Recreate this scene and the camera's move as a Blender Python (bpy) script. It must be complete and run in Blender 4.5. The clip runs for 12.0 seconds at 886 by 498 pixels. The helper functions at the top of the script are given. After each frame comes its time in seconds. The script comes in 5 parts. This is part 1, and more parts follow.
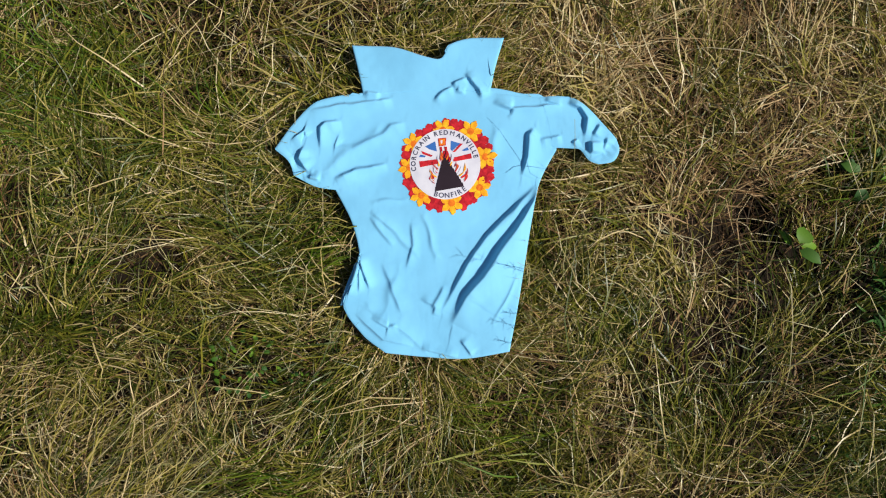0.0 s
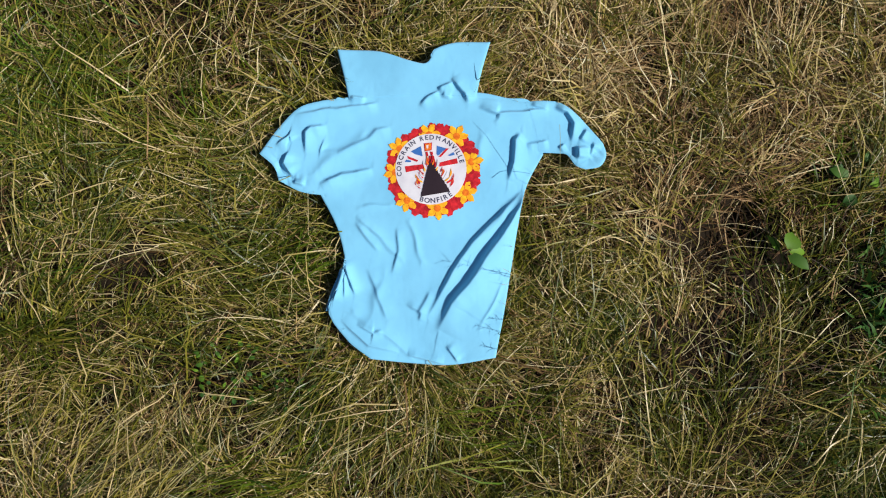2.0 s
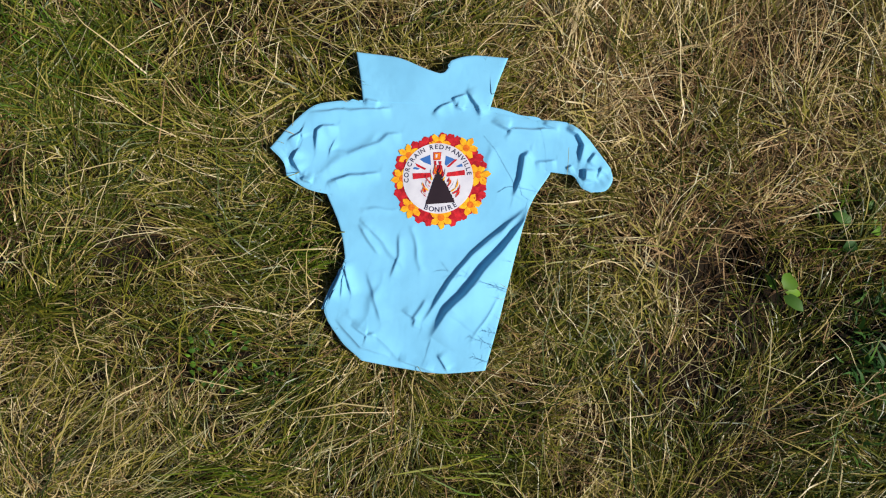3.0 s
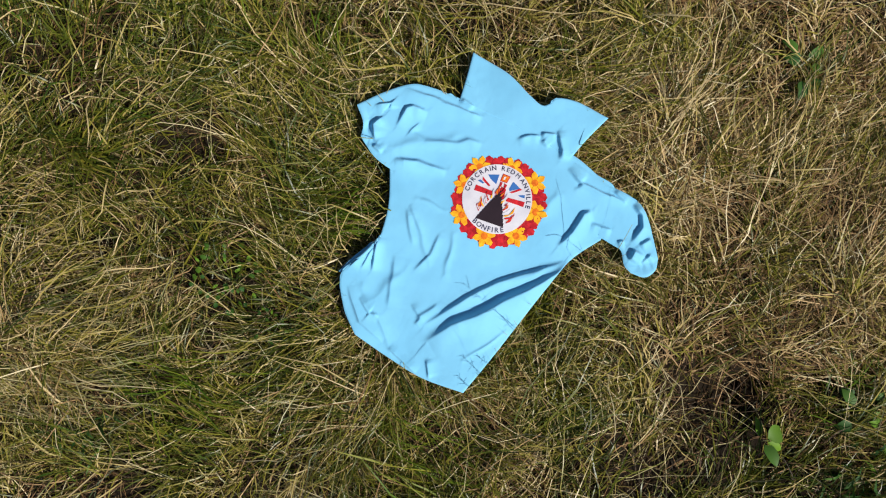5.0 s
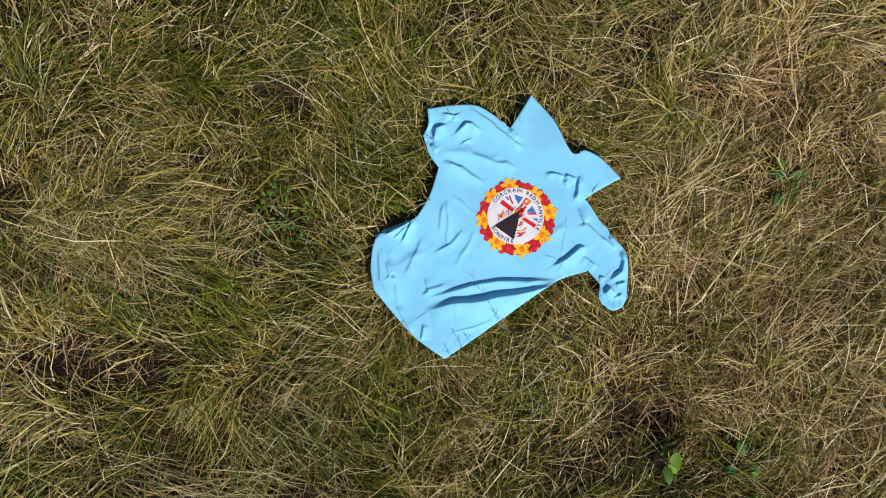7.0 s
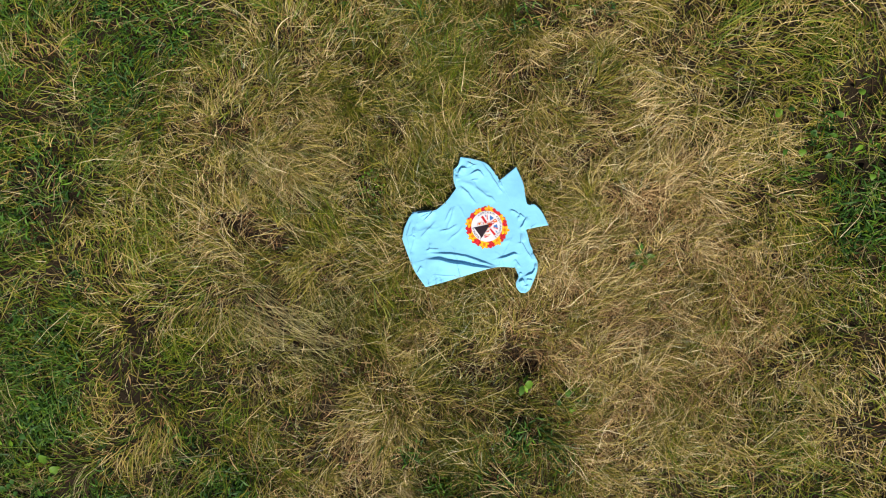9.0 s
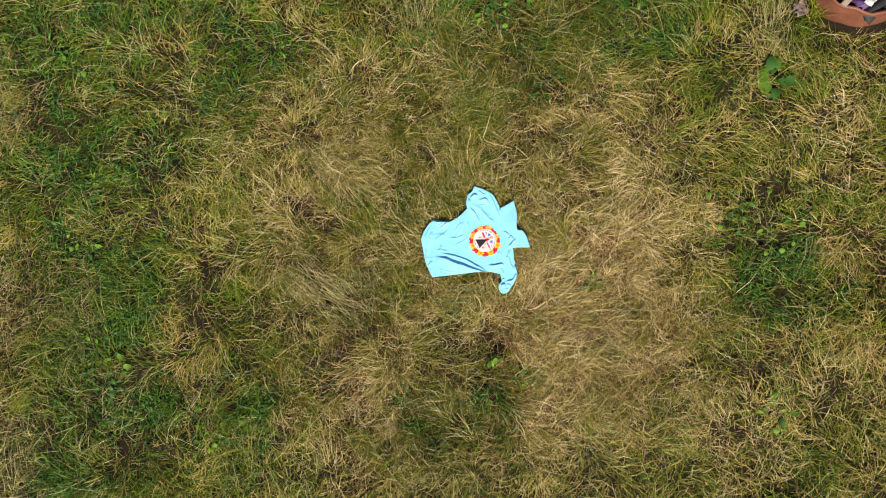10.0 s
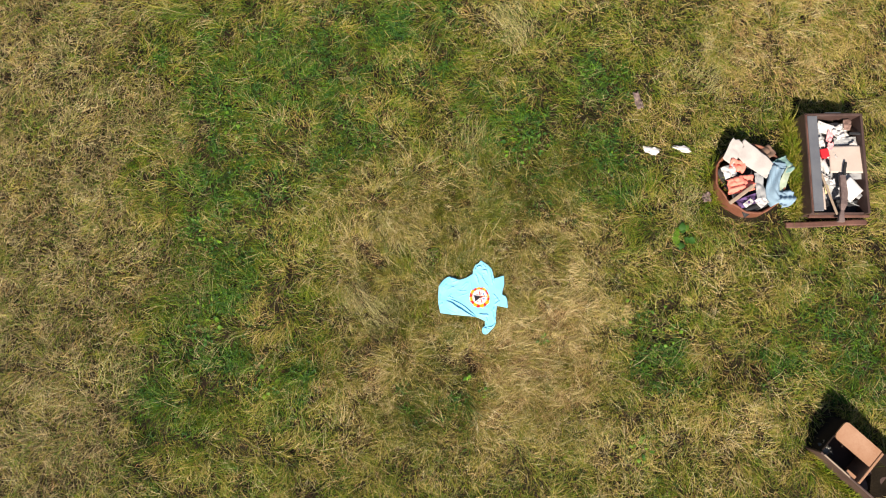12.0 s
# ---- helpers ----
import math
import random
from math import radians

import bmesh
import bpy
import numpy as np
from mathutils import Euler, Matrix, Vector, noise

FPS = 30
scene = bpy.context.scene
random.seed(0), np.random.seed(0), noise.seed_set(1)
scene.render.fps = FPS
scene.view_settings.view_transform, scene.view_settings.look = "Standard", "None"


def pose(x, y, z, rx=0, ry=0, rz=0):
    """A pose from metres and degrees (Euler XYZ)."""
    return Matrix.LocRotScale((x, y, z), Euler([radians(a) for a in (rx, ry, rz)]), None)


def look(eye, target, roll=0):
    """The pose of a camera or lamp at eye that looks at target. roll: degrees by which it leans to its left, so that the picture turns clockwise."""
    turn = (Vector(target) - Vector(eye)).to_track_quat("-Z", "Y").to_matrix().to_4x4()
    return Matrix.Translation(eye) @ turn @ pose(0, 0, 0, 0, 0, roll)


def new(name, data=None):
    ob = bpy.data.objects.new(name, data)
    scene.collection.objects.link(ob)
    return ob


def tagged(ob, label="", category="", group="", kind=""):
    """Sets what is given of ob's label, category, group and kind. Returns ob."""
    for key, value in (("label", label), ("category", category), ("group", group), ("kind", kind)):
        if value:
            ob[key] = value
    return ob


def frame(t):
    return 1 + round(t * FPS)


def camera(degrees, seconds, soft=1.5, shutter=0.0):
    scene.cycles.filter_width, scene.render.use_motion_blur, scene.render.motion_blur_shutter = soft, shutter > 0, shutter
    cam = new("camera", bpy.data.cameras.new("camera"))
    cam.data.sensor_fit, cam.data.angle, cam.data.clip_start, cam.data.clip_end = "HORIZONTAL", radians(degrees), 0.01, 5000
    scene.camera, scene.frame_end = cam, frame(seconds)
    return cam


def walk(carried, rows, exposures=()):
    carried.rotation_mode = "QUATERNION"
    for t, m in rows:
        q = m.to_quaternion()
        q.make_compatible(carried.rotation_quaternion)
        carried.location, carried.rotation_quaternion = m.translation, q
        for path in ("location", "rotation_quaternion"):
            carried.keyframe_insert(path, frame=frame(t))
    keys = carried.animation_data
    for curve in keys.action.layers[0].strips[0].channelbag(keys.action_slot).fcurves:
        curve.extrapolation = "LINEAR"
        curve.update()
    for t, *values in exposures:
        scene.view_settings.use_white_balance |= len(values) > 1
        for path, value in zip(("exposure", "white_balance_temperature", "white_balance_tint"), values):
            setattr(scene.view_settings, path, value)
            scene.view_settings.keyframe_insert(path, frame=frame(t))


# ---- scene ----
cam = camera(70, 12.0, 1.15)
PATH = [
    (0.0, -0.0353, -0.0135, 1.7262, 0.0, -0.03, -3.24),
    (0.5, -0.0497, -0.0235, 1.718, 0.07, -0.0, -3.23),
    (1.0, -0.0382, -0.0338, 1.7149, -0.0, 0.03, -3.19),
    (1.5, -0.0209, -0.0121, 1.7182, -0.35, -0.04, -3.2),
    (2.0, 0.002, -0.0009, 1.7162, 0.0, -0.08, -3.2),
    (2.5, 0.0144, 0.022, 1.7227, -0.14, 0.02, -1.92),
    (3.0, 0.0071, 0.0246, 1.7296, -0.01, 0.1, 1.99),
    (3.2, -0.0013, 0.0245, 1.7316, -0.14, 0.04, 3.57),
    (4.8, -0.0762, 0.0109, 1.742, 0.62, 0.05, 23.5),
    (5.0, -0.0795, 0.0078, 1.7414, 0.76, 0.01, 25.74),
    (5.5, -0.0984, 0.0134, 1.7689, 0.22, -0.04, 31.02),
    (6.0, -0.1276, -0.0084, 1.8672, -0.03, -0.48, 34.98),
    (6.5, -0.1213, -0.0384, 2.0335, 0.44, -0.23, 38.07),
    (7.0, -0.1764, -0.0349, 2.1315, -0.9, -1.18, 42.08),
    (7.2, -0.1761, -0.0238, 2.1971, -1.36, -0.91, 44.25),
    (8.8, 0.2202, 0.2239, 3.6511, 0.94, 6.38, 59.4),
    (9.0, 0.2569, 0.2275, 3.9187, 1.36, 6.08, 61.06),
    (9.5, 0.3221, 0.2287, 4.5814, 2.12, 5.51, 66.1),
    (10.0, 0.2599, 0.1878, 5.2843, 2.15, 4.5, 70.92),
    (10.5, 0.2767, 0.1078, 5.952, 2.9, 3.46, 75.44),
    (11.0, 0.2825, 0.0277, 6.6574, 3.61, 2.42, 79.84),
    (11.5, 0.3159, -0.1039, 7.3799, 5.37, 1.29, 83.18),
    (12.0, 0.3086, -0.2202, 7.9953, 7.0, 0.49, 83.5),
]
walk(cam, [(t, pose(x, y, z, a, b, c)) for t, x, y, z, a, b, c in PATH],
     [(0, 0.09, 6500, 10), (3.2, 0.09, 6500, 10), (7.2, 0.09, 6500, 10), (9.0, 0.46, 7000, 9), (9.5, 0.58, 7200, 8), (12, 0.95, 7400, 8)])

# ---- light: high summer sun in a clear sky ----
SUN_FROM = Vector((0.96, -0.28, 0.98)).normalized()
world = bpy.data.worlds.new("sky")
scene.world = world
world.use_nodes = True
_sky = world.node_tree.nodes.new("ShaderNodeTexSky")
_sky.sky_type = "NISHITA"
_sky.sun_disc = False
_sky.sun_elevation = math.asin(SUN_FROM.z)
_sky.sun_rotation = math.atan2(SUN_FROM.x, SUN_FROM.y)
_bg = world.node_tree.nodes["Background"]
_bg.inputs["Strength"].default_value = 0.06
world.node_tree.links.new(_sky.outputs["Color"], _bg.inputs["Color"])
_lamp = bpy.data.lights.new("sun", "SUN")
_lamp.energy = 5.0
_lamp.angle = radians(0.55)
_lamp.color = (1.0, 0.95, 0.87)
sun = new("sun", _lamp)
sun.matrix_world = look(SUN_FROM * 30, (0, 0, 0))

GROUND = -0.07          # soil level; the trodden grass mat fills up to about zero


# ---- materials ----
def nodes_of(name):
    m = bpy.data.materials.new(name)
    m.use_nodes = True
    nt = m.node_tree
    return m, nt, nt.nodes["Principled BSDF"]


def add(nt, kind, **values):
    n = nt.nodes.new(kind)
    for k, v in values.items():
        n.inputs[k.replace("_", " ")].default_value = v
    return n


def ramp(nt, stops):
    r = nt.nodes.new("ShaderNodeValToRGB")
    el = r.color_ramp.elements
    while len(el) < len(stops):
        el.new(0.5)
    for e, (p, c) in zip(el, stops):
        e.position = p
        e.color = (*c, 1)
    return r


def surface(name, dark, light, rough=0.7, scale=8.0, fine=90.0, bump=0.3, metal=0.0, depth=0.004, spec=0.4):
    """A worn surface: blotches at one scale, grain at another, with fine relief."""
    m, nt, p = nodes_of(name)
    co = nt.nodes.new("ShaderNodeTexCoord")
    big = add(nt, "ShaderNodeTexNoise", Scale=scale, Detail=5.0, Roughness=0.6)
    small = add(nt, "ShaderNodeTexNoise", Scale=fine, Detail=3.0, Roughness=0.6)
    for n in (big, small):
        nt.links.new(co.outputs["Object"], n.inputs["Vector"])
    mix = nt.nodes.new("ShaderNodeMath")
    mix.operation = "MULTIPLY_ADD"
    nt.links.new(small.outputs["Fac"], mix.inputs[0])
    mix.inputs[1].default_value = 0.45
    sub = nt.nodes.new("ShaderNodeMath")
    sub.operation = "SUBTRACT"
    sub.inputs[1].default_value = 0.22
    nt.links.new(big.outputs["Fac"], sub.inputs[0])
    nt.links.new(sub.outputs[0], mix.inputs[2])
    r = ramp(nt, ((0.25, dark), (0.75, light)))
    nt.links.new(mix.outputs[0], r.inputs["Fac"])
    nt.links.new(r.outputs["Color"], p.inputs["Base Color"])
    p.inputs["Roughness"].default_value = rough
    p.inputs["Metallic"].default_value = metal
    p.inputs["Specular IOR Level"].default_value = spec
    b = add(nt, "ShaderNodeBump", Strength=bump, Distance=depth)
    nt.links.new(mix.outputs[0], b.inputs["Height"])
    nt.links.new(b.outputs["Normal"], p.inputs["Normal"])
    return m


def blade_material(name, stops, spread=0.22, rough=0.5, through_light=0.3, spec=0.22):
    """Grass: the blade's own dryness picks the hue, and every blade differs a little."""
    m, nt, p = nodes_of(name)
    at = nt.nodes.new("ShaderNodeAttribute")
    at.attribute_name = "dry"
    geo = nt.nodes.new("ShaderNodeNewGeometry")
    ma = nt.nodes.new("ShaderNodeMath")
    ma.operation = "MULTIPLY_ADD"
    nt.links.new(geo.outputs["Random Per Island"], ma.inputs[0])
    ma.inputs[1].default_value = spread
    nt.links.new(at.outputs["Fac"], ma.inputs[2])
    r = ramp(nt, stops)
    nt.links.new(ma.outputs[0], r.inputs["Fac"])
    nt.links.new(r.outputs["Color"], p.inputs["Base Color"])
    p.inputs["Roughness"].default_value = rough
    p.inputs["Specular IOR Level"].default_value = spec
    tr = nt.nodes.new("ShaderNodeBsdfTranslucent")
    nt.links.new(r.outputs["Color"], tr.inputs["Color"])
    mx = nt.nodes.new("ShaderNodeMixShader")
    mx.inputs[0].default_value = through_light
    nt.links.new(p.outputs[0], mx.inputs[1])
    nt.links.new(tr.outputs[0], mx.inputs[2])
    nt.links.new(mx.outputs[0], nt.nodes["Material Output"].inputs["Surface"])
    return m


def cloth_material(name, dark, light, weave=900.0, bump=0.25, mottle=9.0):
    m, nt, p = nodes_of(name)
    co = nt.nodes.new("ShaderNodeTexCoord")
    blot = add(nt, "ShaderNodeTexNoise", Scale=mottle, Detail=4.0, Roughness=0.55)
    grain = add(nt, "ShaderNodeTexNoise", Scale=weave, Detail=2.0)
    for n in (blot, grain):
        nt.links.new(co.outputs["Object"], n.inputs["Vector"])
    r = ramp(nt, ((0.3, dark), (0.7, light)))
    nt.links.new(blot.outputs["Fac"], r.inputs["Fac"])
    nt.links.new(r.outputs["Color"], p.inputs["Base Color"])
    p.inputs["Roughness"].default_value = 0.85
    p.inputs["Specular IOR Level"].default_value = 0.2
    p.inputs["Sheen Weight"].default_value = 0.15
    b = add(nt, "ShaderNodeBump", Strength=bump, Distance=0.0006)
    nt.links.new(grain.outputs["Fac"], b.inputs["Height"])
    nt.links.new(b.outputs["Normal"], p.inputs["Normal"])
    return m


GRASS_STOPS = ((0.0, (0.022, 0.048, 0.005)), (0.28, (0.086, 0.103, 0.008)), (0.50, (0.210, 0.190, 0.021)),
               (0.72, (0.37, 0.290, 0.090)), (1.0, (0.60, 0.47, 0.25)))
MEADOW_STOPS = ((0.0, (0.024, 0.082, 0.009)), (0.28, (0.105, 0.177, 0.010)), (0.50, (0.228, 0.226, 0.024)),
                (0.72, (0.42, 0.315, 0.095)), (1.0, (0.62, 0.48, 0.24)))
THATCH_STOPS = ((0.0, (0.022, 0.018, 0.006)), (0.35, (0.074, 0.038, 0.017)), (0.65, (0.235, 0.130, 0.052)), (1.0, (0.49, 0.338, 0.165)))
M_GRASS = blade_material("grass_blade", GRASS_STOPS, 0.34, 0.38, 0.16, 0.36)
M_MEADOW = blade_material("meadow_blade", MEADOW_STOPS, 0.24, 0.5, 0.22)
M_THATCH = blade_material("dry_thatch", THATCH_STOPS, 0.3, 0.6, 0.15)
M_STALK = blade_material("seed_stalk", ((0.0, (0.24, 0.235, 0.08)), (0.5, (0.45, 0.385, 0.20)), (1.0, (0.72, 0.61, 0.38))), 0.3, 0.4, 0.1)
M_VERGE = blade_material("verge_blade", ((0.0, (0.055, 0.050, 0.022)), (0.4, (0.185, 0.142, 0.062)), (1.0, (0.42, 0.325, 0.175))), 0.3, 0.6, 0.15)
M_LEAF = blade_material("weed_leaf", ((0.0, (0.013, 0.045, 0.014)), (0.5, (0.040, 0.112, 0.020)), (1.0, (0.14, 0.27, 0.022))), 0.2, 0.55, 0.25)
M_FIELD = surface("far_meadow", (0.022, 0.028, 0.005), (0.090, 0.076, 0.020), 0.9, 1.6, 14.0, 0.8, depth=0.05, spec=0.1)
# Soil toned near black: the shade between blades is put into its colour.
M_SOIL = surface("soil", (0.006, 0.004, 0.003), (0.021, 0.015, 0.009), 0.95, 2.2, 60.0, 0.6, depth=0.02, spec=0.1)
M_SHIRT = cloth_material("blue_cotton", (0.170, 0.48, 0.72), (0.200, 0.54, 0.79))
M_WHITE_PRINT = cloth_material("white_print", (0.54, 0.53, 0.60), (0.68, 0.67, 0.72), mottle=24.0)
M_RED_PRINT = cloth_material("red_print", (0.30, 0.006, 0.014), (0.66, 0.020, 0.030), mottle=90.0)
M_CRIMSON = cloth_material("crimson_print", (0.20, 0.004, 0.010), (0.48, 0.010, 0.018), mottle=90.0)
M_YELLOW = cloth_material("yellow_print", (0.70, 0.25, 0.008), (0.92, 0.52, 0.02), mottle=90.0)
M_ORANGE = cloth_material("orange_print", (0.55, 0.09, 0.008), (0.82, 0.22, 0.012), mottle=120.0)
M_BLUE_PRINT = cloth_material("blue_print", (0.03, 0.12, 0.38), (0.05, 0.17, 0.46))
M_DARK_PRINT = cloth_material("dark_print", (0.012, 0.006, 0.011), (0.024, 0.013, 0.021))
M_NAVY = cloth_material("navy_print", (0.02, 0.022, 0.06), (0.035, 0.035, 0.08))


# ---- helpers for meshes ----
def mesh_object(name, bm, material, smooth=False):
    me = bpy.data.meshes.new(name)
    bm.to_mesh(me)
    bm.free()
    if smooth:
        me.polygons.foreach_set("use_smooth", [True] * len(me.polygons))
    for m in material if isinstance(material, (list, tuple)) else (material,):
        me.materials.append(m)
    return new(name, me)


def part(name, bm, material, parent, label="", smooth=False):
    ob = mesh_object(name, bm, material, smooth)
    ob.parent = parent
    return tagged(ob, label)


def empty(name, m=None):
    ob = new(name)
    ob.empty_display_size = 0.1
    if m is not None:
        ob.matrix_world = m
    return ob


def lattice(cells, seed):
    return np.random.default_rng(seed).random((cells, cells))


def field(x, y, cell, seed):
    """Smooth value noise over the plan, 0 to 1, with features about one cell wide."""
    g = lattice(128, seed)
    u, v = np.asarray(x) / cell + 40.3, np.asarray(y) / cell + 40.7
    i, j = np.floor(u).astype(int), np.floor(v).astype(int)
    f, h = u - i, v - j
    f, h = f * f * (3 - 2 * f), h * h * (3 - 2 * h)
    i, j, i1, j1 = i % 128, j % 128, (i + 1) % 128, (j + 1) % 128
    return (g[i, j] * (1 - f) + g[i1, j] * f) * (1 - h) + (g[i, j1] * (1 - f) + g[i1, j1] * f) * h


def spline(points, n):
    """A smooth curve of n + 1 points through the given ones, evenly spaced."""
    p = np.array(points, float)
    p = np.vstack([2 * p[0] - p[1], p, 2 * p[-1] - p[-2]])
    out = []
    for k in range(1, len(p) - 2):
        for s in np.linspace(0, 1, 24, endpoint=False):
            a, b, c, d = p[k - 1:k + 3]
            out.append(0.5 * (2 * b + (c - a) * s + (2 * a - 5 * b + 4 * c - d) * s * s + (3 * b - a - 3 * c + d) * s ** 3))
    out.append(p[-2])
    out = np.array(out)
    run = np.r_[0, np.cumsum(np.linalg.norm(np.diff(out, axis=0), axis=1))]
    want = np.linspace(0, run[-1], n + 1)
    return np.stack([np.interp(want, run, out[:, k]) for k in range(out.shape[1])], 1)


def coons(bottom, right, top, left, nu, nv):
    """A patch between four curves: bottom and top run along u, left and right along v."""
    b, t, l, r = spline(bottom, nu), spline(top, nu), spline(left, nv), spline(right, nv)
    u, v = np.linspace(0, 1, nu + 1)[:, None, None], np.linspace(0, 1, nv + 1)[None, :, None]
    return ((1 - v) * b[:, None] + v * t[:, None] + (1 - u) * l[None] + u * r[None]
            - (1 - u) * (1 - v) * b[0] - u * (1 - v) * b[-1] - (1 - u) * v * t[0] - u * v * t[-1])


# ---- the shirt's pattern pieces, laid out flat ----
BODY = dict(bottom=[(-0.205, -0.284), (-0.10, -0.302), (0.01, -0.313), (0.129, -0.300)],
            right=[(0.129, -0.300), (0.158, -0.18), (0.184, -0.06), (0.217, 0.094), (0.243, 0.165), (0.287, 0.237)],
            top=[(-0.316, 0.164), (-0.325, 0.30), (-0.268, 0.410), (-0.235, 0.419), (-0.15, 0.421), (-0.05, 0.424), (0.119, 0.412), (0.199, 0.392), (0.258, 0.380), (0.280, 0.31), (0.287, 0.237)],
            left=[(-0.205, -0.284), (-0.268, -0.228), (-0.311, -0.145), (-0.262, -0.05), (-0.272, 0.06), (-0.316, 0.164)])
COLLAR = dict(bottom=[(-0.226, 0.413), (-0.05, 0.416), (0.116, 0.400)],
              right=[(0.116, 0.400), (0.135, 0.47), (0.162, 0.546)],
              top=[(-0.249, 0.549), (-0.14, 0.537), (-0.06, 0.508), (-0.018, 0.497), (0.0, 0.510), (0.012, 0.534), (0.07, 0.550), (0.162, 0.546)],
              left=[(-0.226, 0.413), (-0.236, 0.48), (-0.249, 0.549)])
SLEEVE_L = dict(bottom=[(-0.424, 0.206), (-0.366, 0.173), (-0.304, 0.160)],
                right=[(-0.304, 0.160), (-0.306, 0.30), (-0.250, 0.418)],
                top=[(-0.472, 0.281), (-0.42, 0.345), (-0.36, 0.398), (-0.30, 0.414), (-0.250, 0.418)],
                left=[(-0.424, 0.206), (-0.436, 0.245), (-0.472, 0.281)])
SLEEVE_R = dict(bottom=[(0.275, 0.243), (0.325, 0.238), (0.350, 0.232), (0.372, 0.202), (0.397, 0.190)],
                right=[(0.397, 0.190), (0.436, 0.196), (0.454, 0.225), (0.449, 0.256)],
                top=[(0.245, 0.380), (0.307, 0.379), (0.342, 0.370), (0.390, 0.330), (0.449, 0.256)],
                left=[(0.275, 0.243), (0.268, 0.31), (0.245, 0.380)])


def outline():
    """The shirt's whole outline, for the grass that it presses down."""
    runs = [spline(BODY["bottom"], 20), spline(BODY["right"], 20), spline(SLEEVE_R["bottom"], 10), spline(SLEEVE_R["right"], 10),
            spline(SLEEVE_R["top"], 14)[::-1], spline(COLLAR["right"], 8), spline(COLLAR["top"], 30)[::-1], spline(COLLAR["left"], 8)[::-1],
            spline(SLEEVE_L["top"], 14)[::-1], spline(SLEEVE_L["left"], 8)[::-1], spline(SLEEVE_L["bottom"], 8), spline(BODY["left"], 20)[::-1]]
    return np.vstack(runs)


def inside(px, py, poly):
    hit = np.zeros(px.shape, bool)
    x0, y0 = poly[-1]
    for x1, y1 in poly:
        c = (y0 > py) != (y1 > py)
        hit ^= c & (px < (x1 - x0) * (py - y0) / (y1 - y0 + 1e-12) + x0)
        x0, y0 = x1, y1
    return hit


SHIRT_OUTLINE = outline()

# soft folds: from, to, half-width, height, steepness of the lee side
FOLDS = [((-0.33, 0.22), (-0.20, 0.31), 0.016, 0.010, 1.2), ((-0.08, 0.075), (-0.055, -0.03), 0.008, 0.007, 1.5),
         ((-0.18, 0.06), (-0.11, -0.02), 0.009, 0.006, 1.3), ((0.125, 0.29), (0.105, 0.20), 0.012, 0.008, 1.4),
         ((-0.24, -0.16), (-0.10, -0.275), 0.012, 0.008, 1.3), ((-0.16, -0.07), (-0.20, -0.17), 0.016, 0.007, 1.2),
         ((0.24, 0.14), (0.10, 0.02), 0.016, 0.007, 1.4), ((0.405, 0.222), (0.44, 0.245), 0.016, -0.014, 1.0),
         ((-0.428, 0.262), (-0.405, 0.210), 0.012, -0.014, 1.0), ((-0.40, 0.215), (-0.36, 0.205), 0.008, -0.010, 1.0),
         ((0.16, -0.10), (0.09, -0.22), 0.006, 0.005, 1.4), ((-0.21, 0.125), (-0.13, 0.125), 0.007, 0.007, 1.6)]
# crisp creases: the line of the crest, half-width, height
CREASES = [([(-0.369, 0.381), (-0.263, 0.39), (-0.186, 0.394), (-0.15, 0.4)], 0.007, 0.011),
           ([(-0.347, 0.276), (-0.345, 0.331), (-0.331, 0.343), (-0.29, 0.345)], 0.008, 0.013),
           ([(-0.426, 0.303), (-0.39, 0.326), (-0.383, 0.311)], 0.006, 0.009),
           ([(-0.391, 0.283), (-0.409, 0.25), (-0.388, 0.219)], 0.008, 0.014),
           ([(-0.262, 0.276), (-0.309, 0.28), (-0.296, 0.31)], 0.005, 0.005),
           ([(-0.262, 0.273), (-0.178, 0.306), (-0.155, 0.328), (-0.119, 0.333)], 0.010, 0.007),
           ([(-0.314, 0.192), (-0.258, 0.212), (-0.175, 0.226)], 0.007, 0.013),
           ([(-0.388, 0.199), (-0.356, 0.189)], 0.006, 0.010)]
CREASES += [([(-0.221, 0.421), (-0.18, 0.412)], 0.006, 0.008), ([(-0.037, 0.387), (-0.009, 0.41), (0.016, 0.418)], 0.006, 0.010),
            ([(0.016, 0.425), (0.053, 0.442)], 0.006, 0.010), ([(0.053, 0.452), (0.085, 0.41), (0.092, 0.385)], 0.007, 0.013),
            ([(0.027, 0.407), (0.049, 0.4)], 0.005, 0.008), ([(0.124, 0.371), (0.171, 0.353), (0.232, 0.353), (0.305, 0.354)], 0.006, 0.012),
            ([(0.23, 0.295), (0.214, 0.28), (0.207, 0.219), (0.188, 0.172)], 0.010, 0.015), ([(0.244, 0.265), (0.3, 0.272)], 0.006, 0.009)]
